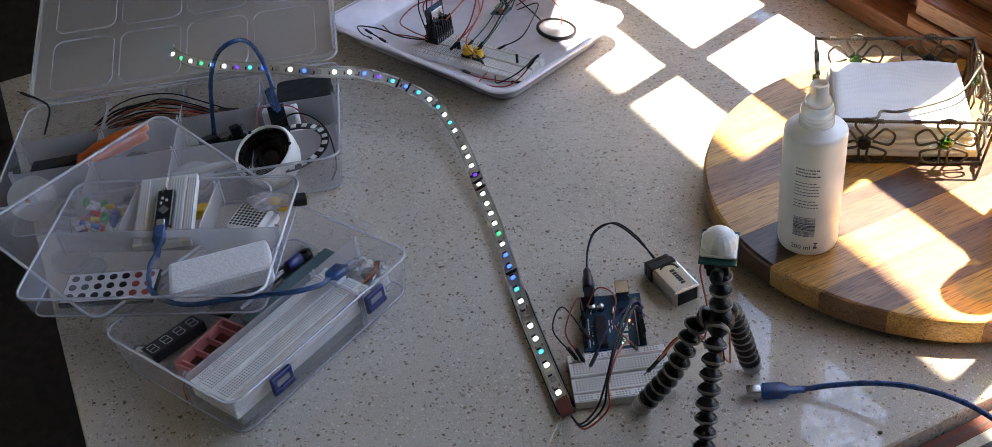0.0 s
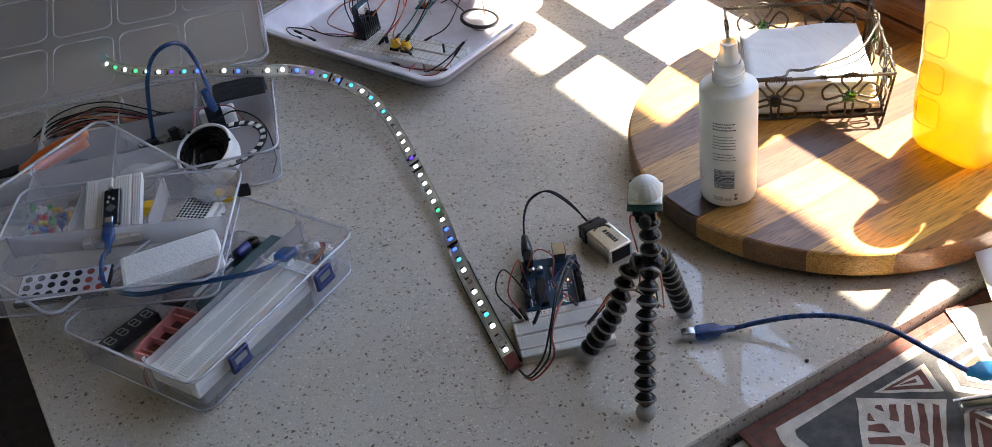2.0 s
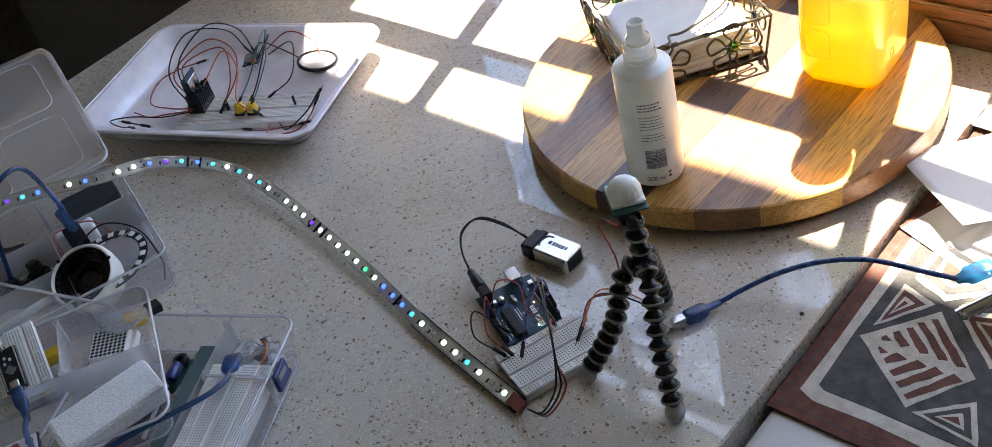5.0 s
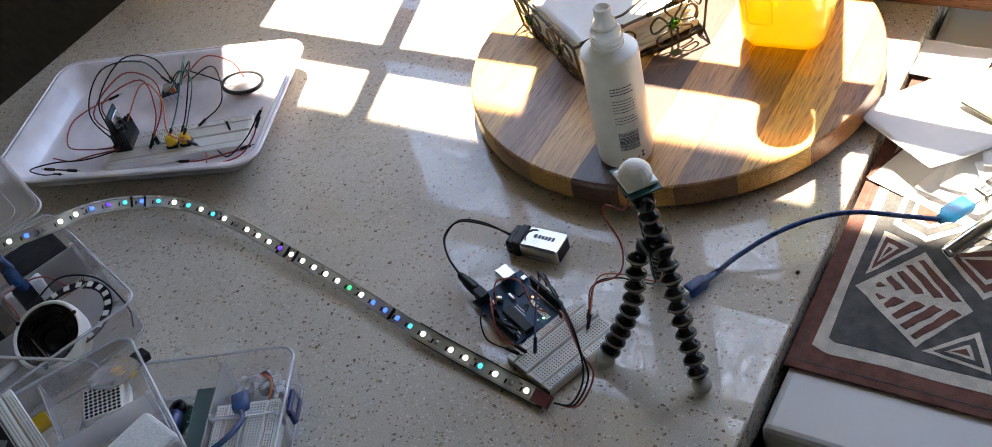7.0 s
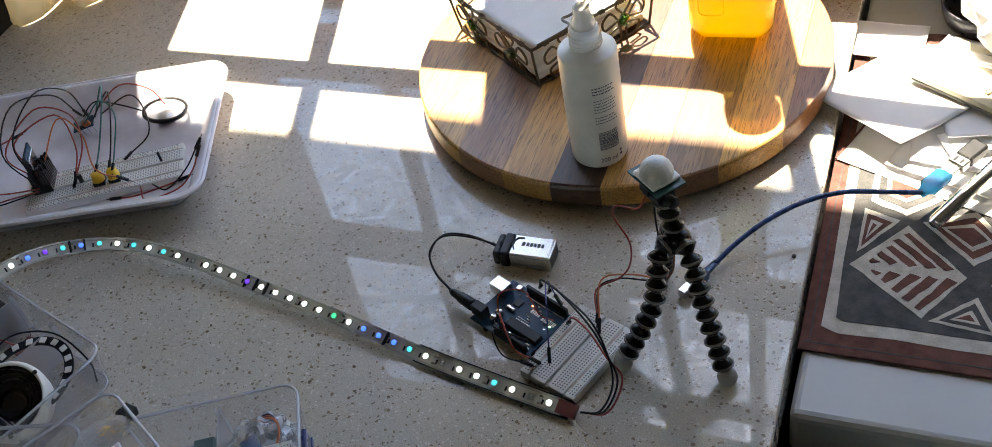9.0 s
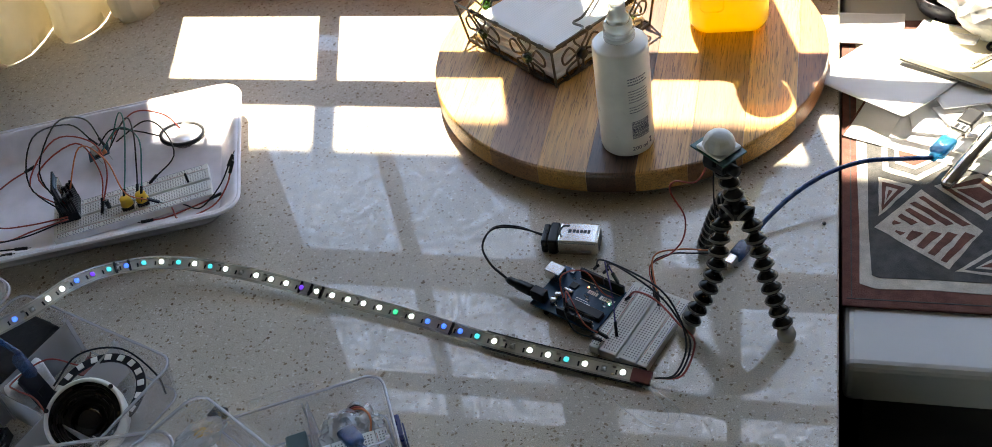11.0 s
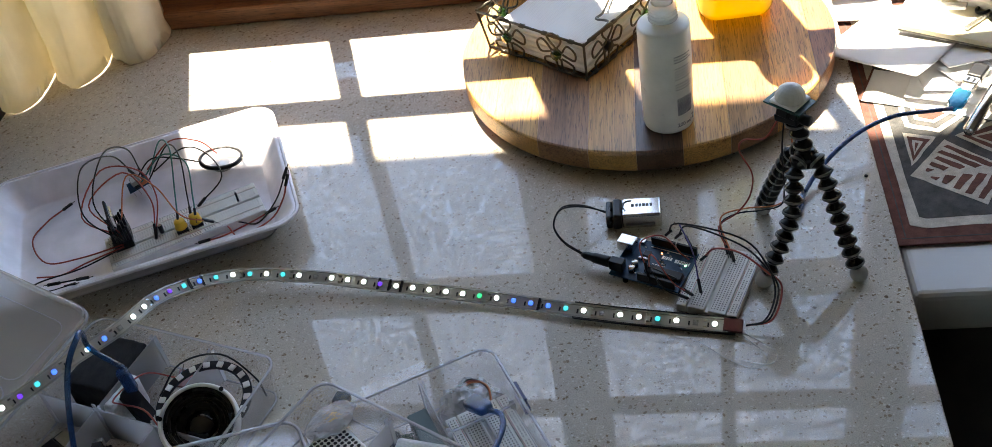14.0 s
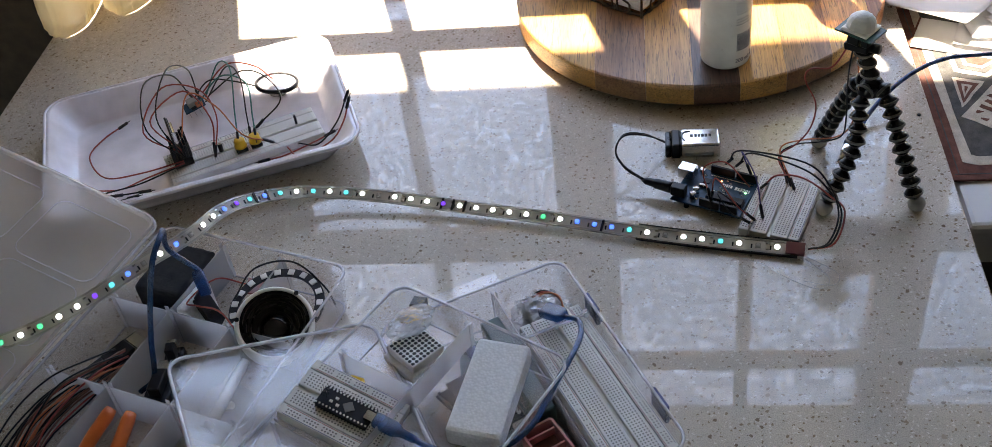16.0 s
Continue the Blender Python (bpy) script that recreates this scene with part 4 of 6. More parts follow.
for k, (mt, end, top) in enumerate(((BLACK, U(0.004, 0.0243, 0.026), 0.068), (BLACK, U(0.014, 0.0243, 0.026), 0.060), (RED, B(0.016, 0.020, 0.006), 0.050))):
    rise = [(-0.128 + 0.003 * k, -0.081, 0.012), (-0.119 + 0.003 * k, -0.070 + 0.003 * k, 0.034), (-0.126, -0.056, 0.056 - 0.005 * k), (-0.146, -0.036, top)]
    near = Vector(end) + Vector((0.010, -0.012, 0.022))
    wire_thing("strip_lead", [STRIP_END, *rise, tuple(near), end], 0.0009, mt, ("black" if mt is BLACK else "red") + " lead arching from the light strip to the boards", "wire", (1,), "light strip leads")
# three leads hang from the sensor and meet before the breadboard
sensor_leads = (
    (BLACK, "black", [(-0.103, 0.026, 0.150), (-0.104, 0.029, 0.108), (-0.101, 0.031, 0.060), (-0.104, 0.034, 0.040), (-0.122, 0.040, 0.030), (-0.142, 0.039, 0.029), (-0.158, 0.030, 0.025), B(0.034, 0.004)]),
    (RED, "red", [(-0.106, 0.026, 0.150), (-0.118, 0.032, 0.121), (-0.136, 0.036, 0.117), (-0.140, 0.036, 0.105), (-0.129, 0.035, 0.079), (-0.131, 0.036, 0.052), (-0.142, 0.038, 0.031), (-0.160, 0.027, 0.024), B(0.030, 0.000)]),
    (ORANGE_WIRE, "orange", [(-0.100, 0.026, 0.150), (-0.095, 0.029, 0.112), (-0.092, 0.030, 0.085), (-0.096, 0.034, 0.052), (-0.108, 0.041, 0.034), (-0.135, 0.043, 0.031), (-0.158, 0.035, 0.027), B(0.026, -0.004)]),
)
for mt, nm, pts in sensor_leads:
    wire_thing("sensor_lead", pts, 0.0008, mt, nm + " lead hanging from the dome sensor", "wire", (1,), "sensor leads")

# fine print and small parts of the controller board
random.seed(51)
for x0, x1, y0, y1 in ((-0.002, 0.014, -0.0036, -0.0026), (-0.002, 0.010, -0.0012, -0.0004), (0.016, 0.031, 0.0075, 0.0120), (0.003, 0.013, 0.0085, 0.0125), (-0.012, 0.031, 0.0196, 0.0206), (-0.005, 0.030, -0.0214, -0.0205)):
    bm, x = bmesh.new(), x0
    while x < x1:
        w = random.uniform(0.0007, 0.0022)
        box(x, min(x1, x + w), y0, y1, 0.00722, 0.00730, bm=bm)
        x += w + 0.0006
    part("board_print", bm, WHITE, uno, "white board print")
for k in range(16):
    x, y = random.uniform(-0.018, 0.030), random.choice((0.0045, 0.0165, 0.0010, -0.0185))
    part("surface_part", box(x, x + 0.0018, y, y + 0.0010, 0.00724, 0.0080), random.choice((STEEL, BLACK, CREAM)), uno)

# clear thread beside the strip's end and a crumb on the stone
wire_thing("clear_thread", [(-0.148, -0.090, 0.003), (-0.130, -0.113, 0.0012), (-0.140, -0.126, 0.0010), (-0.165, -0.112, 0.0010), (-0.185, -0.094, 0.0012), (-0.209, -0.083, 0.0012)], 0.0003, NOZZLE, "thin clear thread curling on the countertop", "thread")
wire_thing("clear_thread", [(-0.146, -0.089, 0.004), (-0.122, -0.108, 0.0014), (-0.128, -0.122, 0.0012), (-0.152, -0.116, 0.0012)], 0.0003, NOZZLE, "thin clear thread curling on the countertop", "thread")
crumb = bmesh.new()
bmesh.ops.create_icosphere(crumb, subdivisions=2, radius=0.0019)
for v in crumb.verts:
    v.co *= 1 + 0.3 * noise.noise(v.co * 900)
    v.co.z = max(-0.0012, v.co.z * 0.7)
solid("crumb", crumb, BLACK, pose(-0.013, 0.114, 0.0013), "small black crumb on the countertop", "crumb")

# ---- tripod with its dome sensor ----
HUB = Vector((-0.085, 0.017, 0.109))
tripod = thing("flexible_tripod", pose(-0.086, 0.018, 0.0), "small black ball-jointed tripod with grey rings carrying a sensor", "tripod")
TO = Vector((-0.086, 0.018, 0.0))


def mesh_of(bm, mat, smooth=True):
    ob = link("tmp", bm, mat, smooth)
    me = ob.data
    bpy.data.objects.remove(ob)
    return me


BALL = mesh_of(lathe([(0, -0.0062), (0.0034, -0.0060), (0.0052, -0.0044), (0.0080, -0.0014), (0.0084, 0.0), (0.0080, 0.0014), (0.0054, 0.0042), (0.0034, 0.0058), (0.0030, 0.0068), (0, 0.0070)], 22), RUBBER)
RING = mesh_of(lathe([(0.0078, -0.0018), (0.0085, -0.0014), (0.0088, -0.0004), (0.0086, 0.0006), (0.0080, 0.0009), (0.0078, 0.0)], 24), RING_GREY)


def place(name, me, m, parent, label=""):
    ob = new(name, me)
    ob.parent = parent
    ob.matrix_basis = m
    if label:
        tagged(ob, label)
    return ob


for foot, bow in (((-0.124, -0.028, 0.007), (0.004, -0.006)), ((-0.042, -0.026, 0.007), (0.004, -0.006)), ((-0.116, 0.070, 0.007), (-0.004, 0.006))):
    f = Vector(foot)
    mid = (HUB + f) / 2 + Vector((*bow, 0.004))
    out = Vector((f.x - HUB.x, f.y - HUB.y, 0)).normalized()
    line = smooth_line([HUB + out * 0.005 + Vector((0, 0, 0.003)), HUB + out * 0.017 + Vector((0, 0, -0.006)), mid, f], 30)
    total = sum((b - a).length for a, b in zip(line, line[1:]))
    n = 10
    run, k, last = 0.0, 0, line[0]
    for a, b in zip(line, line[1:]):
        while k < n and run + (b - a).length >= (k + 0.55) * total / (n + 0.6):
            q = a + (b - a) * (((k + 0.55) * total / (n + 0.6) - run) / (b - a).length)
            m = Matrix.Translation(q - TO) @ (a - b).to_track_quat("Z", "Y").to_matrix().to_4x4()
            joint = place("ball_joint", BALL, m, tripod)
            place("grip_ring", RING, Matrix(), joint, "grey rubber ring")
            k += 1
        run += (b - a).length
    m = Matrix.Translation(f - TO)
    part("foot", moved(lathe([(0, -0.0068), (0.004, -0.0062), (0.0072, -0.003), (0.0080, 0.0008), (0.0070, 0.0045), (0.004, 0.006), (0, 0.006)], 20), m), GREY, tripod, "pale grey rubber foot", True)
part("hub", moved(lathe([(0, -0.010), (0.007, -0.009), (0.0105, -0.003), (0.0105, 0.003), (0.007, 0.008), (0, 0.009)], 24), Matrix.Translation(HUB - TO)), RUBBER, tripod, smooth=True)
part("hub_clip", moved(box(-0.006, 0.006, -0.013, -0.006, -0.004, 0.004, 0.0015, 2), Matrix.Translation(HUB - TO) @ pose(0, 0, 0, 0, 0, 20)), BLACK, tripod)
NECK = [Vector((-0.088, 0.019, 0.1215)), Vector((-0.091, 0.021, 0.1320)), Vector((-0.0945, 0.023, 0.1415))]
for q in NECK:
    joint = place("ball_joint", BALL, Matrix.Translation(q - TO), tripod)
    place("grip_ring", RING, Matrix(), joint, "grey rubber ring")
CLAMP = Matrix.Translation((-0.098, 0.024, 0.1455)) @ pose(0, 0, 0, 6, -6, -40)
cl = part("clamp", moved(box(-0.011, 0.011, -0.008, 0.008, 0.0, 0.007, 0.0012, 2), Matrix.Translation(-TO) @ CLAMP), BLACK, tripod)
part("clamp_screw", moved(lathe([(0, 0), (0.0045, 0), (0.0045, 0.008), (0, 0.008)], 14), Matrix.Translation(-TO) @ CLAMP @ pose(0.011, 0, 0.003, 0, 90, 0)), BLACK, cl, smooth=True)
sensor = thing("dome_sensor", CLAMP @ pose(-0.001, 0, 0.0080, -8, 10, 0) @ Matrix.Scale(1.10, 4), "white faceted dome sensor on a small circuit board", "sensor")
part("board", box(-0.0160, 0.0160, -0.0120, 0.0120, 0.0082, 0.0096, 0.0002, 1), PCB_GREEN, sensor)
part("lens_base", box(-0.0116, 0.0116, -0.0116, 0.0116, 0.0098, 0.0125, 0.0015, 2), WHITE, sensor)
dome = lathe([(0.0116, 0.0126)] + [(0.0116 * math.cos(a), 0.0138 + 0.0108 * math.sin(a)) for a in [radians(x) for x in (0, 15, 30, 45, 60, 75)]] + [(0, 0.0247)], 16)
part("dome", dome, DOME, sensor, "milky faceted dome")
for x, y, w in ((-0.010, 0.004, 0.004), (0.009, -0.005, 0.003), (0.0, -0.007, 0.005)):
    part("component", box(x - w, x + w, y - 0.0035, y + 0.0035, 0.0002, 0.0081, 0.0006, 1), BLACK, sensor)
part("header", box(-0.005, 0.005, 0.0085, 0.0110, 0.0005, 0.0081, 0.0003, 1), BLACK, sensor)

# ---- light strip ----
SPINE = smooth_line([(-0.1470, -0.0822, 0.0048), (-0.214, -0.0695, 0.0048), (-0.288, -0.0545, 0.0058), (-0.376, -0.0322, 0.0068), (-0.464, -0.0138, 0.0088), (-0.548, 0.0015, 0.0128),
                     (-0.619, 0.0035, 0.0188), (-0.660, -0.0214, 0.0336), (-0.682, -0.0573, 0.0496), (-0.697, -0.1014, 0.0596), (-0.729, -0.1414, 0.0626), (-0.766, -0.1843, 0.0616),
                     (-0.810, -0.2193, 0.0596), (-0.850, -0.2344, 0.0596), (-0.872, -0.2133, 0.0606), (-0.862, -0.1763, 0.0616), (-0.848, -0.1463, 0.0626)], 16)
strip = thing("light_strip", pose(-0.150, -0.083, 0.0), "flexible strip of tiny coloured lights curving over the countertop", "light strip")
S0 = Vector((-0.150, -0.083, 0.0))
length = [0.0]
for a, b in zip(SPINE, SPINE[1:]):
    length.append(length[-1] + (b - a).length)


def strip_frame(d):
    """Place, tangent, width direction and face direction at d metres along the strip."""
    i = max(k for k in range(len(length) - 1) if length[k] <= d)
    f = (d - length[i]) / (length[i + 1] - length[i])
    p = SPINE[i].lerp(SPINE[i + 1], f)
    t = (SPINE[min(i + 2, len(SPINE) - 1)] - SPINE[max(i - 1, 0)]).normalized()
    lean = radians(22 + 30 * min(1.0, max(0.0, (d - 0.50) / 0.10)))
    side = Vector((0, 0, 1)).cross(t).normalized()          # points to the camera's side
    w = (-side * math.cos(lean) + Vector((0, 0, 1)) * math.sin(lean)).normalized()
    w = (w - t * w.dot(t)).normalized()
    return p, t, w, t.cross(w) if t.cross(w).z > 0 else w.cross(t)


def ribbon(d0, d1, w0, w1, n0, n1, n=150):
    loops = []
    for k in range(n + 1):
        p, t, w, nn = strip_frame(min(d0 + (d1 - d0) * k / n, length[-1] - 1e-6))
        loops.append([p - S0 + w * w0 + nn * n0, p - S0 + w * w1 + nn * n0, p - S0 + w * w1 + nn * n1, p - S0 + w * w0 + nn * n1])
    return loft(loops)


END = length[-1] - 0.001
part("flexible_board", ribbon(0.012, END, -0.0048, 0.0048, 0.0004, 0.0009), TAPE, strip, "grey-brown flexible circuit board")
part("sleeve", ribbon(0.012, END, -0.0066, 0.0066, -0.0006, 0.0003), SLEEVE, strip, "clear silicone sleeve")
part("sleeve_lip", ribbon(0.012, END, 0.0050, 0.0066, 0.0004, 0.0022), SLEEVE, strip)
part("sleeve_lip", ribbon(0.012, END, -0.0066, -0.0050, 0.0004, 0.0022), SLEEVE, strip)
part("channel", ribbon(0.006, 0.150, -0.0076, 0.0076, -0.0016, -0.0008, 40), BLACK, strip, "black backing channel")
part("channel_wall", ribbon(0.006, 0.150, 0.0068, 0.0076, -0.0007, 0.0028, 40), BLACK, strip)
part("channel_wall", ribbon(0.006, 0.150, -0.0076, -0.0068, -0.0007, 0.0028, 40), BLACK, strip)
part("end_cap", ribbon(0.0001, 0.0165, -0.0056, 0.0056, -0.0002, 0.0042, 4), COPPER, strip, "dull red heat-shrink end")
LED_BODY = mesh_of(box(-0.0025, 0.0025, -0.0025, 0.0025, 0.0, 0.0014, 0.0003, 1), CREAM_DARK, False)
LED_OFF = mesh_of(lathe([(0, 0.0015), (0.0019, 0.0015), (0.0016, 0.0018), (0, 0.0019)], 12), NOZZLE)
LED_ON = {}
for nm, c, pw in (("white", (0.70, 0.92, 1.0), 1.3), ("blue", (0.02, 0.09, 1.0), 0.55), ("cyan", (0.02, 0.50, 0.75), 0.32), ("green", (0.01, 0.60, 0.24), 0.30), ("violet", (0.10, 0.03, 0.65), 0.28)):
    LED_ON[nm] = mesh_of(lathe([(0, 0.0015), (0.0024, 0.0015), (0.0021, 0.0023), (0, 0.0026)], 16), glow(nm + "_led", c, pw))
random.seed(8)
k, d = 0, 0.024
while d < END - 0.006:
    p, t, w, nn = strip_frame(d)
    m = Matrix((t, w, nn)).transposed().to_4x4()
    m.translation = p - S0 + nn * 0.0010
    led = place("led", LED_BODY, m, strip)
    kind = random.choices(("white", "blue", "cyan", "green", "violet", ""), (44, 17, 13, 14, 6, 6))[0]
    if d > 0.88:
        kind = ""
    place("led_lens", LED_ON[kind] if kind else LED_OFF, Matrix(), led, ("lit " + kind + " light") if kind else "unlit lens")
    if k % 3 == 0:
        for o in (-0.0030, 0.0030):
            place("solder_pad", mesh_of(box(0.0068, 0.0098, o - 0.0007, o + 0.0007, 0.0, 0.0004), STEEL, False), m, strip)
    place("resistor", mesh_of(box(0.0050, 0.0064, -0.0030, 0.0010, 0.0, 0.0007), BLACK, False) if k == 0 else bpy.data.objects["resistor"].data, m, strip)
    d += 0.01667
    k += 1
for dd in (0.182, 0.318, 0.330, 0.341, 0.520, 0.533):
    part("joint_mark", ribbon(dd, dd + 0.0022, -0.0060, 0.0060, 0.0010, 0.0026, 2), BLACK, strip)

# ---- blue data cable and what it joins ----
ub = thing("data_cable", pose(-0.095, 0.050, 0.0), "braided clear blue data cable arching from countertop to side table", "cable")
UO = Vector((-0.095, 0.050, 0.0))
dirn = Vector((0.016, 0.031, 0)).normalized()
pm = Matrix.Translation((0, 0, 0.0062)) @ dirn.to_track_quat("X", "Z").to_matrix().to_4x4()
part("metal_tip", moved(box(0.0, 0.012, -0.0042, 0.0042, -0.0040, 0.0040, 0.0008, 1), pm), STEEL, ub, "silver square plug tip")
part("plug_grip", moved(loft([[(x, y * s, z * s) for y, z in outline(0.0115, 0.0105, 0.0025, 3)] for x, s in ((0.0122, 0.9), (0.014, 1.0), (0.028, 1.0), (0.031, 0.82), (0.034, 0.5), (0.046, 0.42))]), pm), BLUE_CLEAR, ub, "clear blue moulded grip", True)
cab = [(-0.0740, 0.0900, 0.0066), (-0.062, 0.108, 0.012), (-0.040, 0.130, 0.022), (-0.012, 0.150, 0.030), (0.020, 0.166, 0.032), (0.055, 0.178, 0.026), (0.082, 0.190, 0.018)]
part("cable", tube([Vector(p) - UO for p in cab], 0.0022, 10, steps=10), BRAID, ub, smooth=True)
pa = Matrix.Translation(Vector((0.080, 0.188, 0.018)) - UO) @ Vector((0.55, 0.83, 0.02)).to_track_quat("X", "Z").to_matrix().to_4x4()
part("plug_grip", moved(loft([[(x, y * s, z * s * 0.72) for y, z in outline(0.016, 0.012, 0.003, 3)] for x, s in ((0.0, 0.45), (0.006, 0.6), (0.010, 1.0), (0.030, 1.0), (0.033, 0.9))]), pa), CYAN_CLEAR, ub, "clear cyan moulded grip", True)
part("metal_plug", moved(box(0.0332, 0.045, -0.006, 0.006, -0.0023, 0.0023, 0.0006, 1), pa), STEEL, ub, "silver plug shell")
ext = thing("extension_socket", Matrix.Translation(UO) @ pa @ pose(0.0405, 0, 0), "grey moulded data socket joined to the blue cable", "connector")
part("shell", box(0.0046, 0.016, -0.0078, 0.0078, -0.0042, 0.0042, 0.001, 1), STEEL, ext)
part("moulding", box(0.0162, 0.040, -0.0080, 0.0080, -0.0055, 0.0055, 0.002, 2), BLACK, ext)
for o in (-0.003, 0.003):
    part("spring_slot", box(0.007, 0.013, o - 0.0012, o + 0.0012, 0.0042, 0.0044), BLACK, ext)
pen = thing("metal_tube", pose(0.093, 0.168, 0.004) @ Vector((0.56, 0.82, 0.16)).to_track_quat("X", "Z").to_matrix().to_4x4(), "bright silver metal tube lying on the woven mat", "tube")
part("barrel", moved(lathe([(0, 0), (0.0045, 0), (0.0062, 0.003), (0.0064, 0.09), (0.0055, 0.094), (0, 0.094)], 24), pose(0, 0, 0, 0, 90, 0)), STEEL, pen, smooth=True)
part("clip", box(-0.004, 0.03, -0.0012, 0.0012, 0.0066, 0.0078, 0.0004, 1), STEEL, pen)

# ---- woven mat ----
mat = thing("woven_mat", pose(0.003, 0.028, -0.0155), "brown, charcoal and cream cotton place mat with batik leaf motif", "place mat")


def wobble(pts, amp=0.0012, seed=0, fine=6):
    """A hand-drawn closed outline through the corner points."""
    out = []
    for i, a in enumerate(pts):
        b = pts[(i + 1) % len(pts)]
        for k in range(fine):
            f = k / fine
            x, y = a[0] + (b[0] - a[0]) * f, a[1] + (b[1] - a[1]) * f
            out.append((x + amp * noise.noise((x * 90 + seed, y * 90, 1.3)), y + amp * noise.noise((x * 90, y * 90 + seed, 4.1))))
    return out


def inset(pts, d):
    c = Vector((sum(p[0] for p in pts) / len(pts), sum(p[1] for p in pts) / len(pts)))
    out = []
    for p in pts:
        v = Vector(p) - c
        out.append(tuple(c + v * max(0.1, (v.length - d * 1.5) / v.length)))
    return out


def patch(name, pts, mt, z, amp=0.0012, seed=0):
    q = wobble(pts, amp, seed)
    return part(name, slab(q, z, z + 0.00035), mt, mat)


MW, MD = 0.30, 0.43
part("cloth", box(0.0, MW, 0.0, MD, 0.0002, 0.0030, 0.0009, 2), MAT_BROWN, mat)
part("hem", box(0.004, MW - 0.004, 0.0075, 0.0087, 0.0031, 0.0034), MAT_GREY, mat)
part("hem", box(0.0075, 0.0087, 0.0095, MD - 0.004, 0.0031, 0.0034), MAT_GREY, mat)
patch("cream_band", [(0.016, 0.026), (0.030, 0.022), (MW - 0.016, 0.022), (MW - 0.012, MD - 0.02), (0.014, MD - 0.02)], MAT_CREAM, 0.0031, 0.003)
patch("charcoal_field", [(0.024, 0.036), (0.032, 0.034), (MW - 0.022, 0.034), (MW - 0.022, MD - 0.03), (0.022, MD - 0.03)], MAT_GREY, 0.0035, 0.003, 5)


def motif(pts, seed, leaf):
    patch("motif_outline", pts, MAT_CREAM, 0.0039, 0.0014, seed)
    if leaf:
        a, b, c, d = [Vector(p) for p in pts]
        def at(u, v):
            return tuple(a + (b - a) * u * (1 - v) + (d - a) * v * (1 - u) + (c - a) * u * v)

        # herringbone of leaf cells on either side of a diagonal stem
        for k in range(5):
            w0 = 0.17 + k * 0.162
            w1 = w0 + 0.105
            cell = [(0.10 - 0.01 * k, w0 + 0.03), (0.09, w1), (w1 - 0.10, w1 + 0.03), (w0 - 0.045, w0 + 0.02)]
            patch("motif_cell", [at(u, v) for u, v in cell], MAT_BROWN, 0.0043, 0.0016, seed + k)
            patch("motif_cell", [at(v + 0.01, u) for u, v in cell], MAT_BROWN, 0.0043, 0.0016, seed + k + 9)
    else:
        patch("motif_ring", inset(pts, 0.0050), MAT_BROWN if seed % 2 else MAT_GREY, 0.0043, 0.0010, seed)
        patch("motif_ring", inset(pts, 0.0105), MAT_CREAM, 0.0047, 0.0008, seed)
        patch("motif_core", inset(pts, 0.0140), MAT_BROWN, 0.0051, 0.0005, seed)


O2 = (0.003, 0.028)
for i, (pts, leaf) in enumerate((
        ([(0.032, 0.125), (0.092, 0.076), (0.124, 0.126), (0.074, 0.178)], True),
        ([(0.036, 0.140), (0.067, 0.183), (0.036, 0.194)], False),
        ([(0.098, 0.074), (0.150, 0.068), (0.133, 0.106)], False),
        ([(0.085, 0.184), (0.128, 0.140), (0.158, 0.165), (0.128, 0.204)], False),
        ([(0.040, 0.204), (0.072, 0.190), (0.112, 0.225), (0.072, 0.262), (0.040, 0.250)], False),
        ([(0.160, 0.074), (0.222, 0.070), (0.200, 0.128), (0.142, 0.122)], True),
        ([(0.165, 0.168), (0.205, 0.138), (0.242, 0.170), (0.200, 0.212)], False),
        ([(0.130, 0.212), (0.160, 0.196), (0.200, 0.235), (0.160, 0.262)], False))):
    motif([(x - O2[0], y - O2[1]) for x, y in pts], i * 3 + 2, leaf)

# ---- papers and clutter on the side table ----
def sheet(w, h, curl=0.0, bend=0.0, thick=0.0005, seed=0):
    bm = bmesh.new()
    bmesh.ops.create_grid(bm, x_segments=16, y_segments=16, size=0.5)
    for v in bm.verts:
        x, y = v.co.x, v.co.y
        v.co = (x * w, y * h, curl * (x + 0.5) ** 2 + bend * (y - 0.5) ** 2 + 0.0008 * noise.noise((x * 3 + seed, y * 3, seed)))
    geo = bmesh.ops.extrude_face_region(bm, geom=bm.faces[:])
    bmesh.ops.translate(bm, vec=(0, 0, thick), verts=[v for v in geo["geom"] if isinstance(v, bmesh.types.BMVert)])
    bmesh.ops.recalc_face_normals(bm, faces=bm.faces[:])
    return bm


for x, y, z, yaw, w, h, c, b in ((0.132, 0.275, -0.0098, -20, 0.14, 0.11, 0.003, 0.004), (0.134, 0.292, -0.0080, -8, 0.12, 0.10, 0.004, 0.006), (0.130, 0.305, -0.0060, 4, 0.13, 0.10, 0.002, 0.004),
                                 (0.056, 0.341, -0.0020, -37, 0.113, 0.142, 0.004, 0.015), (0.028, 0.437, -0.0115, -5, 0.080, 0.062, 0.002, 0.003), (0.100, 0.400, -0.0060, -24, 0.060, 0.080, 0.003, 0.004),
                                 (0.140, 0.312, 0.0010, 14, 0.10, 0.05, 0.0, 0.006), (0.118, 0.280, 0.0005, 24, 0.05, 0.035, 0.0, 0.004)):
    solid("paper_sheet", sheet(w, h, c, b, 0.0012, x * 40 + y), PAPER, pose(x, y, z, 0, 0, yaw), "loose curling white paper sheet on the side table", "paper", "loose papers", smooth=True)
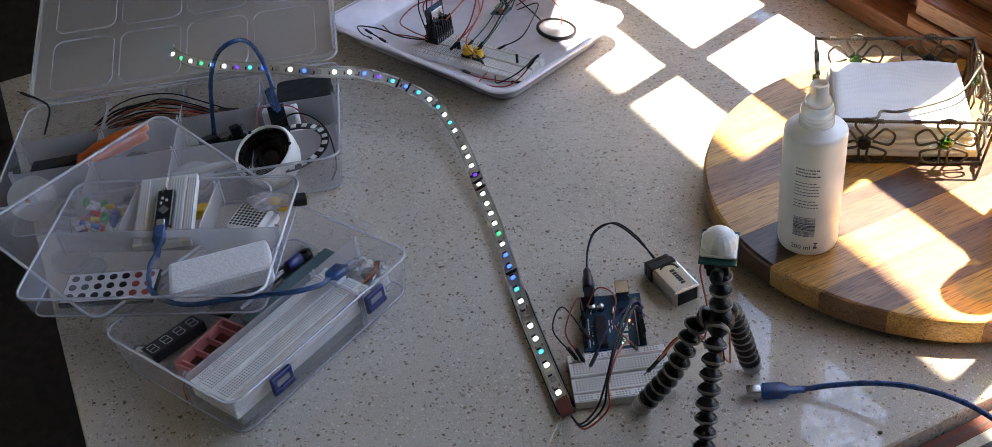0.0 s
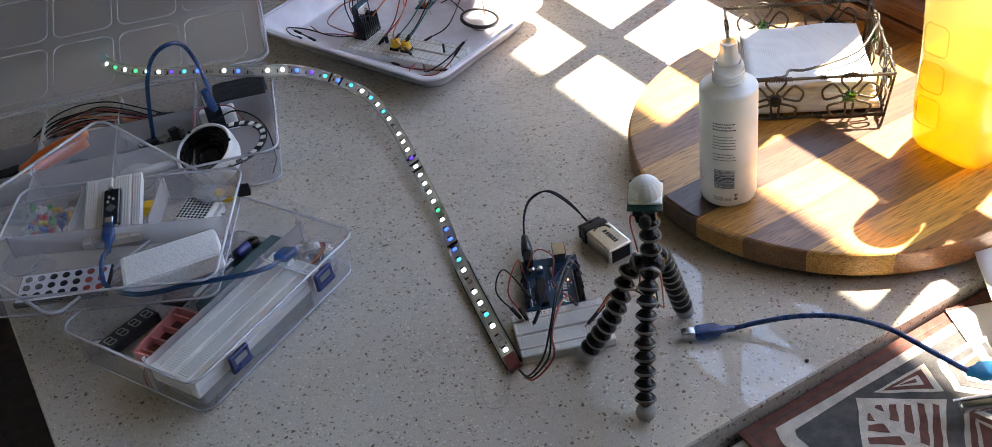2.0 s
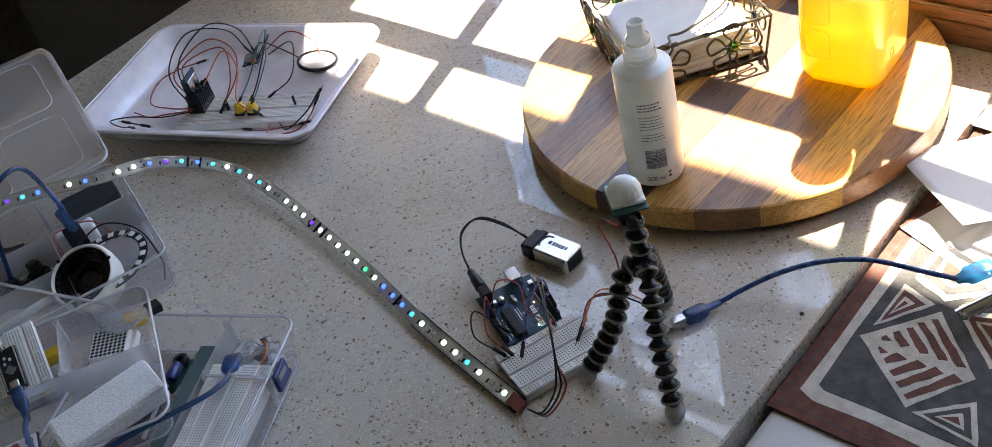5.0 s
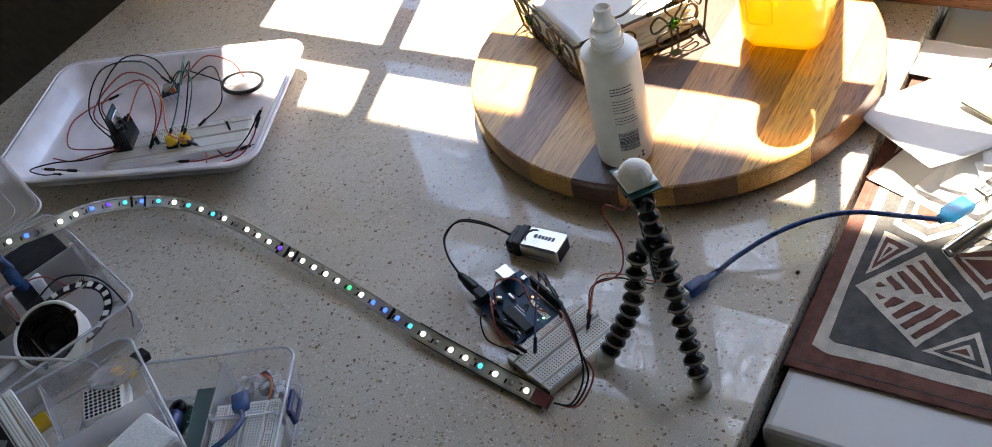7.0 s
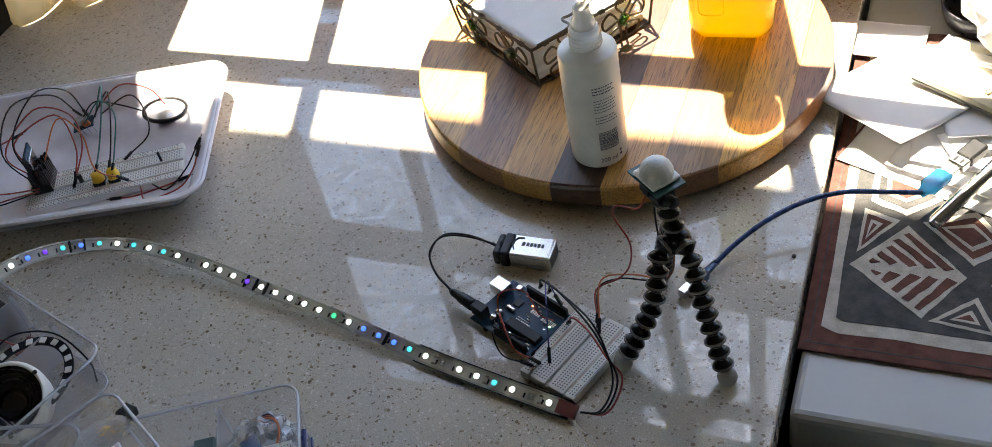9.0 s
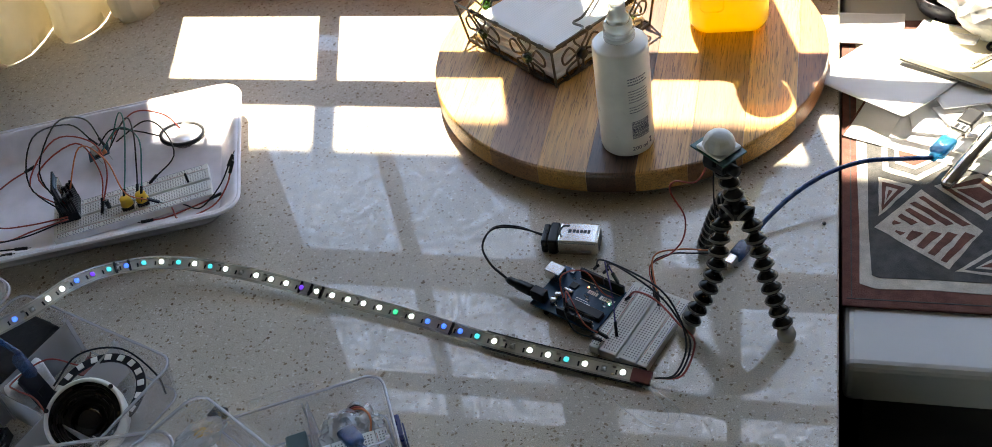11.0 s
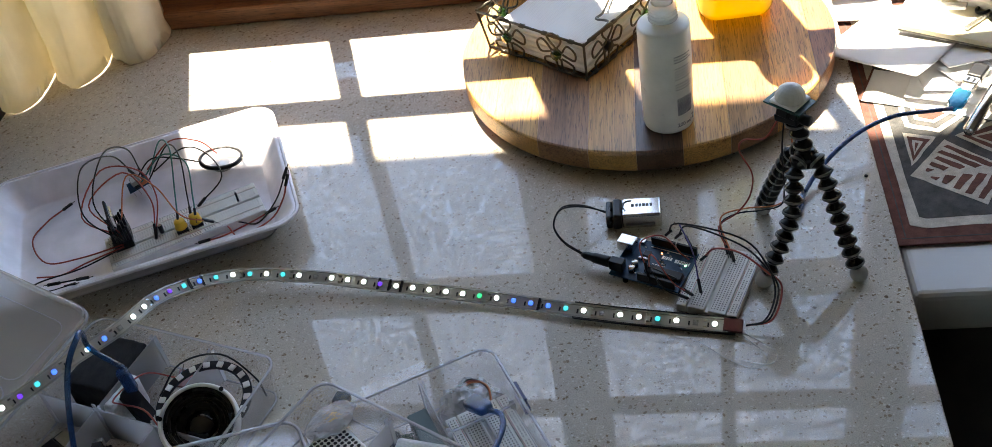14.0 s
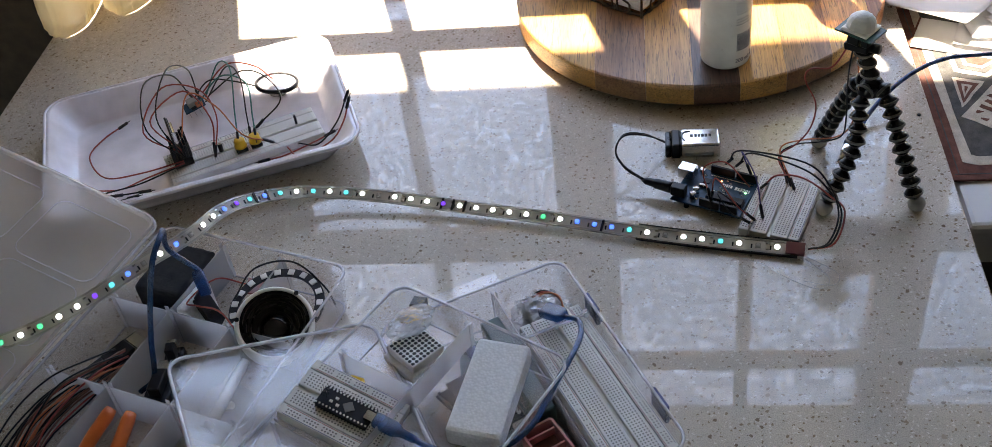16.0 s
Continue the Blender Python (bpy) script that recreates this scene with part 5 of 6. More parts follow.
fold = thing("brochure", pose(0.090, 0.251, -0.0112, 0, 0, -22), "dark-edged folded card brochure under the papers", "brochure")
part("leaf", box(-0.080, 0.080, -0.030, 0.030, 0, 0.0012, 0.0003, 1), PAPER, fold)
part("spine", box(-0.082, -0.0802, -0.030, 0.030, 0, 0.0016), MAT_BROWN, fold)
pad = thing("note_pad", pose(0.128, 0.355, 0.0095, 2, 0, -31), "cream note pad lying on the loose papers", "note pad")
part("paper_block", box(-0.060, 0.060, -0.034, 0.034, 0, 0.0065, 0.0006, 1), material("cream_paper", (0.62, 0.57, 0.42), 0.8, build=lambda n: n.bump(n.noise(200, 2), 0.2, 0.0006)), pad)
part("cover", box(-0.061, 0.061, -0.035, 0.035, -0.0010, -0.0001), GREY, pad)
bagm = thing("parts_bag", pose(0.112, 0.372, 0.0165, 0, 0, -20), "small clear bag of tiny parts on the note pad", "bag")
part("film", sheet(0.044, 0.030, 0.004, 0.01, 0.003, 3), FROST, bagm, smooth=True)
bl = thing("dark_bowl", pose(0.120, 0.482, -0.0155) @ Matrix.Scale(0.72, 4), "dark blue-grey rounded bowl on the side table", "bowl")
part("shell", lathe([(0, 0), (0.035, 0), (0.050, 0.010), (0.058, 0.028), (0.060, 0.042), (0.057, 0.042), (0.054, 0.028), (0.046, 0.012), (0, 0.006)], 40), plain("slate_glaze", (0.035, 0.037, 0.046), 0.3), bl, smooth=True)


def crumpled_bag():
    bm = bmesh.new()
    bmesh.ops.create_icosphere(bm, subdivisions=4, radius=1.0)
    for v in bm.verts:
        d = 1 + 0.22 * noise.noise(v.co * 2.1) + 0.10 * abs(noise.noise(v.co * 6.0))
        v.co = Vector((v.co.x * 0.075, v.co.y * 0.055, max(-0.02, v.co.z * 0.040))) * d
    return bm


solid("paper_bag", crumpled_bag(), BAG, pose(0.192, 0.420, 0.043, 0, 0, -40) @ Matrix.Scale(1.3, 4), "crumpled white paper bag lying beyond the note pad", "paper bag")
sc = thing("scissors", pose(0.148, 0.352, 0.0185, 0, 0, 40), "small dark-handled scissors on the note pad", "scissors")
for sgn in (-1, 1):
    part("handle_loop", tube([(0.012 + 0.009 * math.cos(a), sgn * 0.009 + 0.006 * math.sin(a), 0) for a in [2 * math.pi * k / 14 for k in range(15)]], 0.0018, 7, steps=2), BLACK, sc, smooth=True)
    part("blade", box(-0.030, 0.004, -0.0012 + sgn * 0.0016, 0.0012 + sgn * 0.0016, -0.0012, 0.0), STEEL, sc)

# ---- sill things and curtain ----
wb_ = thing("wooden_stand", pose(-0.235, 0.5325, 0.0262), "low varnished wooden stand on the window sill", "stand")
part("base_board", box(-0.215, 0.215, -0.018, 0.018, 0, 0.016, 0.002, 1), RED_WOOD, wb_)
part("top_board", box(-0.205, 0.205, -0.0165, 0.0185, 0.019, 0.040, 0.002, 1), RED_WOOD, wb_)
part("spacer", box(-0.200, 0.200, -0.012, 0.016, 0.0162, 0.0188), RED_WOOD, wb_)


def pebble():
    bm = bmesh.new()
    bmesh.ops.create_icosphere(bm, subdivisions=4, radius=1.0)
    for v in bm.verts:
        d = 1 + 0.10 * noise.noise(v.co * 1.7 + Vector((3, 1, 0)))
        v.co = Vector((v.co.x * 0.042, v.co.y * 0.0145, v.co.z * 0.0145)) * d
    return bm


solid("brown_stone", pebble(), STONE, pose(-0.105, 0.534, 0.0800, 0, 0, 6), "smooth brown elongated stone on the wooden stand", "stone", smooth=True)


def drape():
    bm = bmesh.new()
    n, rows = 150, 26
    grid = []
    for j in range(rows + 1):
        row = []
        for i in range(n + 1):
            u, f = i / n, j / rows
            lobe = u * 3.0
            k, w = int(min(lobe, 2.999)), lobe - int(min(lobe, 2.999))
            deep = abs(math.sin(math.pi * w)) ** 0.55 * (0.072, 0.062, 0.058)[k] * (1 - 0.35 * f)
            crease = 0.004 * noise.noise((u * 14, f * 9, 2.0)) + 0.0025 * noise.noise((u * 40, f * 26, 5.0))
            x = -1.062 + 0.205 * u * (1 - 0.2 * f) + deep * 0.32 + crease
            y = 0.395 + 0.118 * u + 0.10 * f - deep + crease
            z = 0.0008 + 1.55 * f ** 1.4 + (0.0015 + 0.0015 * noise.noise((u * 20, 1.0, 0.0))) * (1 - f)
            row.append(bm.verts.new((x, y, z)))
        grid.append(row)
    for a, b in zip(grid, grid[1:]):
        for i in range(n):
            bm.faces.new((a[i], a[i + 1], b[i + 1], b[i]))
    geo = bmesh.ops.extrude_face_region(bm, geom=bm.faces[:])
    bmesh.ops.translate(bm, vec=(0.0, 0.006, 0.001), verts=[v for v in geo["geom"] if isinstance(v, bmesh.types.BMVert)])
    bmesh.ops.recalc_face_normals(bm, faces=bm.faces[:])
    return bm


solid("curtain", drape(), CURTAIN, ID, "thick cream curtain gathered beside the window, hem at the countertop", "curtain", smooth=True)

# ---- organiser boxes ----
def organiser(name, m, w, d, h, label, cells=(), latches=(), lid=None):
    """A clear box; w along x, d along y. cells: divider lines as (x0, y0, x1, y1)."""
    ob = thing(name, m, label, "storage box")
    part("tub", tub(w - 0.010, d - 0.010, h - 0.003, 0.012, 0.0018, 0.002, 0.004), CLEAR, ob, smooth=False)
    rim = [Vector((x, y, h - 0.002)) for x, y in outline(w - 0.001, d - 0.001, 0.014, 6)]
    part("rim", tube(rim, 0.0014, 6, closed=True, raw=True), RIM, ob, smooth=True)
    foot = [Vector((x, y, 0.0022)) for x, y in outline(w - 0.013, d - 0.013, 0.012, 6)]
    part("foot_bead", tube(foot, 0.0010, 5, closed=True, raw=True), RIM, ob, smooth=True)
    for x0, y0, x1, y1 in cells:
        v = Vector((x1 - x0, y1 - y0, 0))
        q = Matrix.Translation((x0, y0, 0.0022)) @ v.to_track_quat("X", "Z").to_matrix().to_4x4()
        part("divider", moved(box(0, v.length, -0.0006, 0.0006, 0, h * 0.82, 0.0003, 1), q), FROST, ob)
        for u in (0.0022, v.length - 0.0022):
            for o in (-0.0026, 0.0014):
                part("slot_rib", moved(box(u - 0.0020, u + 0.0020, o, o + 0.0012, 0, h * 0.88, 0.0003, 1), q), FROST, ob)
    for x, y, turn in latches:
        lm = pose(x, y, h - 0.004, 0, 0, turn)
        part("latch", moved(box(-0.0115, 0.0115, 0.0, 0.004, -0.020, -0.001, 0.001, 1), lm), BLUE, ob, "dark blue snap latch")
        part("latch_tab", moved(box(-0.011, 0.011, 0.0042, 0.0056, -0.018, -0.013, 0.0005, 1), lm), BLUE, ob)
        part("latch_window", moved(box(-0.007, 0.007, 0.0041, 0.0046, -0.011, -0.005), lm), FROST, ob)
    if lid:
        part("lid", moved(lid_mesh(w, d, 0.007), lid), LID, ob, "open milky clear lid")
        part("lid_rim", moved(tube([Vector((x, y + d / 2, 0.0)) for x, y in outline(w - 0.001, d - 0.001, 0.014, 6)], 0.0016, 6, closed=True, raw=True), lid), RIM, ob, "", True)
    return ob


def lid_mesh(w, d, h):
    return moved(tub(w - 0.004, d - 0.004, h, 0.012, 0.0016, 0.0016, 0.0), pose(0, d / 2, 0))


# back box with compartments, lid leaning back behind it
AM = pose(-0.6965, -0.2700, 0.0005, 0, 0, 71.5)
AW, AD, AH = 0.36, 0.200, 0.046
cellsA = [(-0.175, -0.032, 0.175, -0.032), (-0.175, 0.032, 0.175, 0.032)] + [(x, y0, x, y1) for y0, y1 in ((-0.094, -0.033), (-0.031, 0.031), (0.033, 0.094)) for x in (-0.088, 0.0, 0.088)]
boxA = organiser("organiser_box_large", AM, AW, AD, AH, "large clear compartment box with open lid, full of electronic parts", cellsA, (), pose(0, AD / 2 + 0.004, AH, 17, 0, 0))
A = lambda x, y, z=0.003: tuple(AM @ Vector((x, y * 0.85, z)))
for x in (-0.12, -0.04, 0.04, 0.12):
    for y in (0.052, 0.148):
        c = [Vector((px * 1.0 + x, py + y, 0.0025)) for px, py in outline(0.072, 0.082, 0.012, 4)]
        part("lid_bead", moved(tube(c, 0.0007, 5, closed=True, raw=True), pose(0, AD / 2 + 0.004, AH, 17, 0, 0)), RIM, boxA)

AIM = Vector((0.24, -0.36, 0.90)).normalized()
cam_ = thing("dome_camera", Matrix.Translation(Vector((-0.597, -0.198, 0.047)) - AIM * 0.029) @ AIM.to_track_quat("Z", "Y").to_matrix().to_4x4() @ Matrix.Scale(0.92, 4), "white round camera housing with a black lens", "camera")
part("shell", lathe([(0, -0.020), (0.016, -0.018), (0.030, -0.004), (0.0345, 0.006), (0.0365, 0.020), (0.0365, 0.028), (0.0345, 0.032), (0.0335, 0.0325), (0.0322, 0.030), (0.030, 0.022)], 48), WHITE, cam_, smooth=True)
part("lens_barrel", lathe([(0.0300, 0.0215), (0.0318, 0.0300), (0.0290, 0.0305), (0.0288, 0.0265), (0.0262, 0.0260), (0.0258, 0.0225), (0.0222, 0.0220), (0.0215, 0.0180), (0.0150, 0.0165), (0.013, 0.016)], 40), RUBBER, cam_, "stepped black lens barrel", False)
for rr, zz in ((0.0276, 0.0263), (0.0240, 0.0224), (0.0205, 0.0178), (0.0160, 0.0170)):
    part("lens_ring", lathe([(rr - 0.0006, zz - 0.0004), (rr + 0.0006, zz - 0.0004), (rr + 0.0005, zz + 0.0008), (rr - 0.0005, zz + 0.0008)], 40), BLACK, cam_, smooth=True)
part("lens", lathe([(0.0145, 0.0165), (0.011, 0.0195), (0.006, 0.0212), (0, 0.0218)], 32), plain("lens_glass", (0.004, 0.004, 0.006), 0.05, bump=0.0), cam_, "dark shiny lens", True)
for a in (30, 150, 270):
    part("screw", moved(lathe([(0, 0), (0.0022, 0), (0.0022, 0.0008), (0, 0.001)], 10), pose(0.0340 * math.cos(radians(a)) , 0.0340 * math.sin(radians(a)), 0.0322)), BLACK, cam_)
rg = thing("led_ring", pose(-0.605, -0.168, 0.034, 6, 0, 0) @ Matrix.Scale(0.84, 4), "black ring circuit board with square white lights", "circuit board")
RR = 0.0455
bm = loft([[((RR + s) * math.cos(radians(a)), (RR + s) * math.sin(radians(a)), z) for s, z in ((-0.005, 0), (0.005, 0), (0.005, 0.0014), (-0.005, 0.0014))] for a in range(-24, 205, 6)])
part("ring_board", bm, PCB_BLACK, rg)
LEDSQ = mesh_of(box(-0.0034, 0.0034, -0.0034, 0.0034, 0.0015, 0.0030, 0.0003, 1), WHITE, False)
for a in range(-14, 200, 19):
    place("led", LEDSQ, pose(RR * math.cos(radians(a)), RR * math.sin(radians(a)), 0, 0, 0, a), rg)
wire_thing("ring_lead", [A(0.110, -0.030, 0.050), A(0.140, -0.035, 0.060), A(0.166, -0.060, 0.050), A(0.172, -0.085, 0.020), A(0.165, -0.100, 0.006)], 0.0009, BLACK, "black lead looping from the ring of lights", "wire")


def foam_block(ob_name, m, w, d, h, mt, label):
    bm = box(-w / 2, w / 2, -d / 2, d / 2, 0, h, 0.004, 3)
    bmesh.ops.subdivide_edges(bm, edges=[e for e in bm.edges if e.calc_length() > 0.012], cuts=7, use_grid_fill=True)
    for v in bm.verts:
        k = noise.noise((v.co.x * 120, v.co.y * 120, v.co.z * 120 + h * 50))
        v.co.x += 0.0007 * k
        v.co.y += 0.0007 * k
        if v.co.z > h * 0.5:
            v.co.z += 0.0008 * k
    return solid(ob_name, bm, mt, m, label, "foam")


foam_block("black_foam", AM @ pose(0.138, 0.063, 0.003), 0.062, 0.050, 0.034, plain("black_foam_pad", (0.018, 0.018, 0.020), 0.95, 0, 500, 0.8), "black foam pad filling a box compartment")
foam_block("grey_foam", AM @ pose(-0.132, 0.0, 0.003), 0.074, 0.054, 0.016, plain("dark_foam_pad", (0.03, 0.03, 0.032), 0.95, 0, 500, 0.8), "dark foam pad in a box compartment")
hs = thing("pin_header_board", AM @ pose(0.152, -0.012, 0.020, 20, 10, 30), "small red module with header pins", "circuit board")
part("board", box(-0.012, 0.012, -0.008, 0.008, 0, 0.0014), plain("red_circuit_board", (0.16, 0.02, 0.015), 0.4), hs)
for k in range(7):
    part("pin", box(-0.009 + k * 0.003, -0.0083 + k * 0.003, 0.004, 0.0047, 0.0015, 0.010), STEEL, hs)
wire_thing("red_lead", [A(0.145, -0.012, 0.030), A(0.130, 0.010, 0.046), A(0.098, 0.020, 0.046), A(0.092, 0.0, 0.052), A(0.092, -0.030, 0.050), A(0.080, -0.060, 0.020)], 0.0008, RED, "dark red lead looping over the compartment walls", "wire")
# nano in a foam holder with the looping blue cable
nb = thing("small_controller", AM @ pose(0.112, 0.004, 0.006, 78, 0, 12), "small black controller board standing in a compartment", "circuit board")
part("board", box(-0.009, 0.009, 0.0, 0.044, -0.0008, 0.0008, 0.0002, 1), PCB_BLACK, nb)
part("chip", box(-0.0035, 0.0035, 0.015, 0.022, 0.0009, 0.0020), BLACK, nb)
for sgn in (-1, 1):
    part("pin_row", box(sgn * 0.0078 - 0.0012, sgn * 0.0078 + 0.0012, 0.003, 0.040, -0.004, -0.0009), BLACK, nb)
foam_block("white_holder", AM @ pose(0.112, 0.024, 0.003), 0.040, 0.012, 0.036, FOAM, "white foam block holding a small board")
bc = thing("looped_data_cable", Matrix.Translation(A(0.112, 0.008, 0.050)), "dark blue data cable looping above the large organiser box", "cable")
o = Vector(A(0.112, 0.008, 0.050))
part("plug", moved(box(-0.005, 0.005, -0.004, 0.004, -0.004, 0.024, 0.0015, 2), pose(0, 0, 0, 8, 0, 20)), BLUE_CLEAR, bc)
loop = [o + Vector((0.001, 0.002, 0.022)), Vector((-0.686, -0.160, 0.098)), Vector((-0.678, -0.170, 0.128)), Vector((-0.672, -0.186, 0.138)), Vector((-0.676, -0.205, 0.128)), Vector((-0.683, -0.218, 0.100)), Vector((-0.694, -0.226, 0.056)), Vector((-0.702, -0.232, 0.018)), Vector((-0.715, -0.240, 0.008))]
part("cable", tube([p - o for p in loop], 0.0024, 9, steps=9), BLUE_CLEAR, bc, smooth=True)
# bundles of leads
random.seed(33)
for k in range(24):
    mt = random.choice((BLACK, BROWN_WIRE, BROWN_WIRE, RED, BLACK, ORANGE_WIRE))
    pts, o0, rise, ph = [], random.uniform(-0.022, 0.022), random.uniform(0.012, 0.040), random.uniform(-0.5, 0.5)
    for j in range(6):
        pts.append(A(-0.105 + j * 0.030 + random.uniform(-0.004, 0.004), 0.076 + o0 * (1 - 0.1 * j) + 0.007 * math.sin(j * 0.9 + ph), 0.008 + rise * math.sin(0.4 + j * 0.5 + ph * 0.3) + random.uniform(0, 0.004)))
    wire_thing("bundled_lead", pts, 0.0009, mt, "thin insulated lead bundled in a compartment", "wire", (), "leads in the large box", 5, 5)
wire_thing("bent_probe", [A(-0.165, 0.090, 0.020), A(-0.150, 0.095, 0.050), A(-0.160, 0.100, 0.062), A(-0.172, 0.104, 0.068)], 0.0013, BLACK, "black probe lead sticking out of the box", "wire", (1,))
pl = thing("pliers", pose(-0.716, -0.378, 0.034, 0, -9, 76), "orange-handled pliers lying across compartments", "pliers")
for sgn in (-1, 1):
    part("handle", tube([(0.0, sgn * 0.003, 0), (0.02, sgn * 0.010, 0.002), (0.05, sgn * 0.013, 0.006), (0.085, sgn * 0.009, 0.008)], [0.0035, 0.0052, 0.0055, 0.0045], 10), ORANGE, pl, smooth=True)
part("jaw", loft([[(x, y * s, z * 0.006) for y, z in ((-0.008, -1), (0.008, -1), (0.008, 1), (-0.008, 1))] for x, s in ((0.004, 0.8), (-0.006, 1.0), (-0.040, 0.25))]), BLACK, pl)
sd = thing("solder_reel", AM @ pose(-0.150, -0.058, 0.024, 62, 0, 10), "clear reel of copper-red wire in a compartment", "reel")
for z in (-0.010, 0.010):
    part("flange", moved(lathe([(0.006, -0.0008), (0.023, -0.0008), (0.023, 0.0008), (0.006, 0.0008)], 30), pose(0, 0, z)), NOZZLE, sd)
part("winding", lathe([(0.006, -0.009), (0.018, -0.009), (0.018, 0.009), (0.006, 0.009)], 30), plain("copper_winding", (0.35, 0.08, 0.03), 0.35, 0.3, 1200, 0.6), sd, smooth=True)
wr_ = thing("white_reel", AM @ pose(0.022, -0.066, 0.012, 12, 0, 0), "white plastic reel of tape in a compartment", "reel")
part("flange", lathe([(0.006, 0.0), (0.022, 0.0), (0.022, 0.002), (0.006, 0.002)], 30), FROST, wr_)
part("core", lathe([(0.006, 0.0021), (0.016, 0.0021), (0.016, 0.014), (0.006, 0.014)], 30), CREAM, wr_)
part("flange", lathe([(0.006, 0.0141), (0.022, 0.0141), (0.022, 0.016), (0.006, 0.016)], 30), FROST, wr_)
st = thing("glue_stick", AM @ pose(0.030, -0.064, 0.030, 0, 0, 8), "frosted white glue stick across a compartment", "glue stick")
part("rod", moved(lathe([(0, -0.035), (0.005, -0.035), (0.005, 0.035), (0, 0.035)], 16), pose(0, 0, 0, 0, 90, 0)), NOZZLE, st, smooth=True)
for x, y, mt, w, d, h in ((-0.112, -0.064, PCB_BLUE, 0.03, 0.02, 0.012), (-0.130, 0.064, PCB_BLACK, 0.05, 0.03, 0.014), (0.046, 0.064, PCB_BLACK, 0.05, 0.036, 0.018), (0.040, -0.012, PCB_GREEN, 0.03, 0.012, 0.02), (-0.044, -0.064, BLUE, 0.05, 0.010, 0.012), (0.030, 0.010, PCB_BLACK, 0.046, 0.022, 0.020), (0.060, 0.016, RUBBER, 0.022, 0.016, 0.026), (-0.050, 0.004, PCB_BLACK, 0.040, 0.028, 0.016)):
    q = thing("spare_module", AM @ pose(x, y, 0.003, 0, 0, random.uniform(-30, 30)), "spare electronic module in a box compartment", "circuit board", "spare modules")
    part("board", box(-w / 2, w / 2, -d / 2, d / 2, 0.0, h * 0.5, 0.0008, 1), mt, q)
    part("component", box(-w / 4, w / 4, -d / 4, d / 4, h * 0.5 + 0.0001, h, 0.0008, 1), BLACK, q)
    part("socket", box(w / 4 + 0.001, w / 2, -d / 4, d / 4, h * 0.5 + 0.0001, h * 0.9, 0.0005, 1), STEEL, q)

# front box with blue latches, lid folded back
BX = pose(-0.3825, -0.2630, 0.0005, 0, 0, -62.3)
BW, BD, BH = 0.221, 0.168, 0.046
boxB = organiser("organiser_box", BX, BW, BD, BH, "clear plastic parts box with dark blue latches, lid folded open", [(-0.105, 0.018, 0.105, 0.018), (-0.046, 0.0182, -0.046, 0.078)], [(0.060, 0.0842, 0), (-0.055, 0.0842, 0)], None)

LIDB = pose(0, -BD / 2 - 0.003, BH + 0.001, 0, 0, 180) @ pose(0, 0, 0, 14, 0, 0)
part("lid", moved(lid_mesh(BW, BD, 0.007), LIDB), CLEAR, boxB, "open clear lid")
part("lid_rim", moved(tube([Vector((x, y + BD / 2, 0.007)) for x, y in outline(BW - 0.003, BD - 0.003, 0.014, 6)], 0.0016, 6, closed=True, raw=True), LIDB), RIM, boxB, "", True)
part("hanging_tab", moved(box(-0.028, 0.028, 0.0, 0.014, -0.001, 0.001, 0.0005, 1), pose(-BW / 2, 0.0, BH - 0.004, 0, 0, 90)), CLEAR, boxB)
foam_block("packing_slab", BX @ pose(0.024, 0.050, 0.003), 0.150, 0.046, 0.017, plain("grey_packing", (0.17, 0.175, 0.17), 0.8), "grey packing slab under the breadboards in the box")
for k, z in enumerate((0.0202, 0.0290)):
    breadboard("spare_breadboard", BX @ pose(0.022, 0.050, z, 0, 0, 0.6 * k), 0.165, 0.054, 60, "long spare white breadboard stored in the clear box", "stored breadboards")
sg = thing("digit_display", BX @ pose(0.062, -0.058, 0.003, 6, 0, -6), "grey four-digit segment display in the parts box", "display")
part("case", box(-0.028, 0.028, -0.010, 0.010, 0, 0.010, 0.0006, 1), plain("display_case", (0.05, 0.05, 0.052), 0.4), sg)
for k in range(4):
    x = -0.021 + k * 0.014
    for sx0, sx1, sy0, sy1 in ((-0.003, 0.003, 0.0055, 0.0065), (-0.003, 0.003, -0.0005, 0.0005), (-0.003, 0.003, -0.0065, -0.0055), (-0.0042, -0.0032, 0.0005, 0.0055), (0.0032, 0.0042, 0.0005, 0.0055), (-0.0042, -0.0032, -0.0055, -0.0005), (0.0032, 0.0042, -0.0055, -0.0005)):
        part("segment", box(x + sx0, x + sx1, sy0, sy1, 0.0100, 0.0102), CREAM, sg)
s2 = thing("single_digit_display", BX @ pose(0.088, -0.072, 0.003, 0, 0, 30), "small grey digit display in the parts box", "display")
part("case", box(-0.006, 0.006, -0.0085, 0.0085, 0, 0.008, 0.0006, 1), plain("small_display_case", (0.16, 0.16, 0.165), 0.4), s2)
part("digit", box(-0.003, 0.003, -0.005, 0.005, 0.0081, 0.0083), CREAM, s2)
pk = thing("pink_case", BX @ pose(0.062, -0.002, 0.008, 0, 0, 6), "open pink plastic battery case in the parts box", "battery case")
part("shell", moved(tub(0.062, 0.028, 0.022, 0.003, 0.0018, 0.002, 0.0), pose(0, 0, 0)), PINK, pk)
for k in range(3):
    part("contact_window", box(-0.024 + k * 0.018, -0.014 + k * 0.018, 0.0141, 0.0146, 0.006, 0.015), MAT_BROWN, pk)
part("lead", tube([(0.031, 0.0, 0.012), (0.042, 0.004, 0.010), (0.048, 0.012, 0.004)], 0.0007, 6), RED, pk)
part("inner_board", box(-0.027, 0.027, -0.0105, 0.0105, 0.0100, 0.0125, 0.0005, 1), MAT_BROWN, pk, "dark brown board inside")
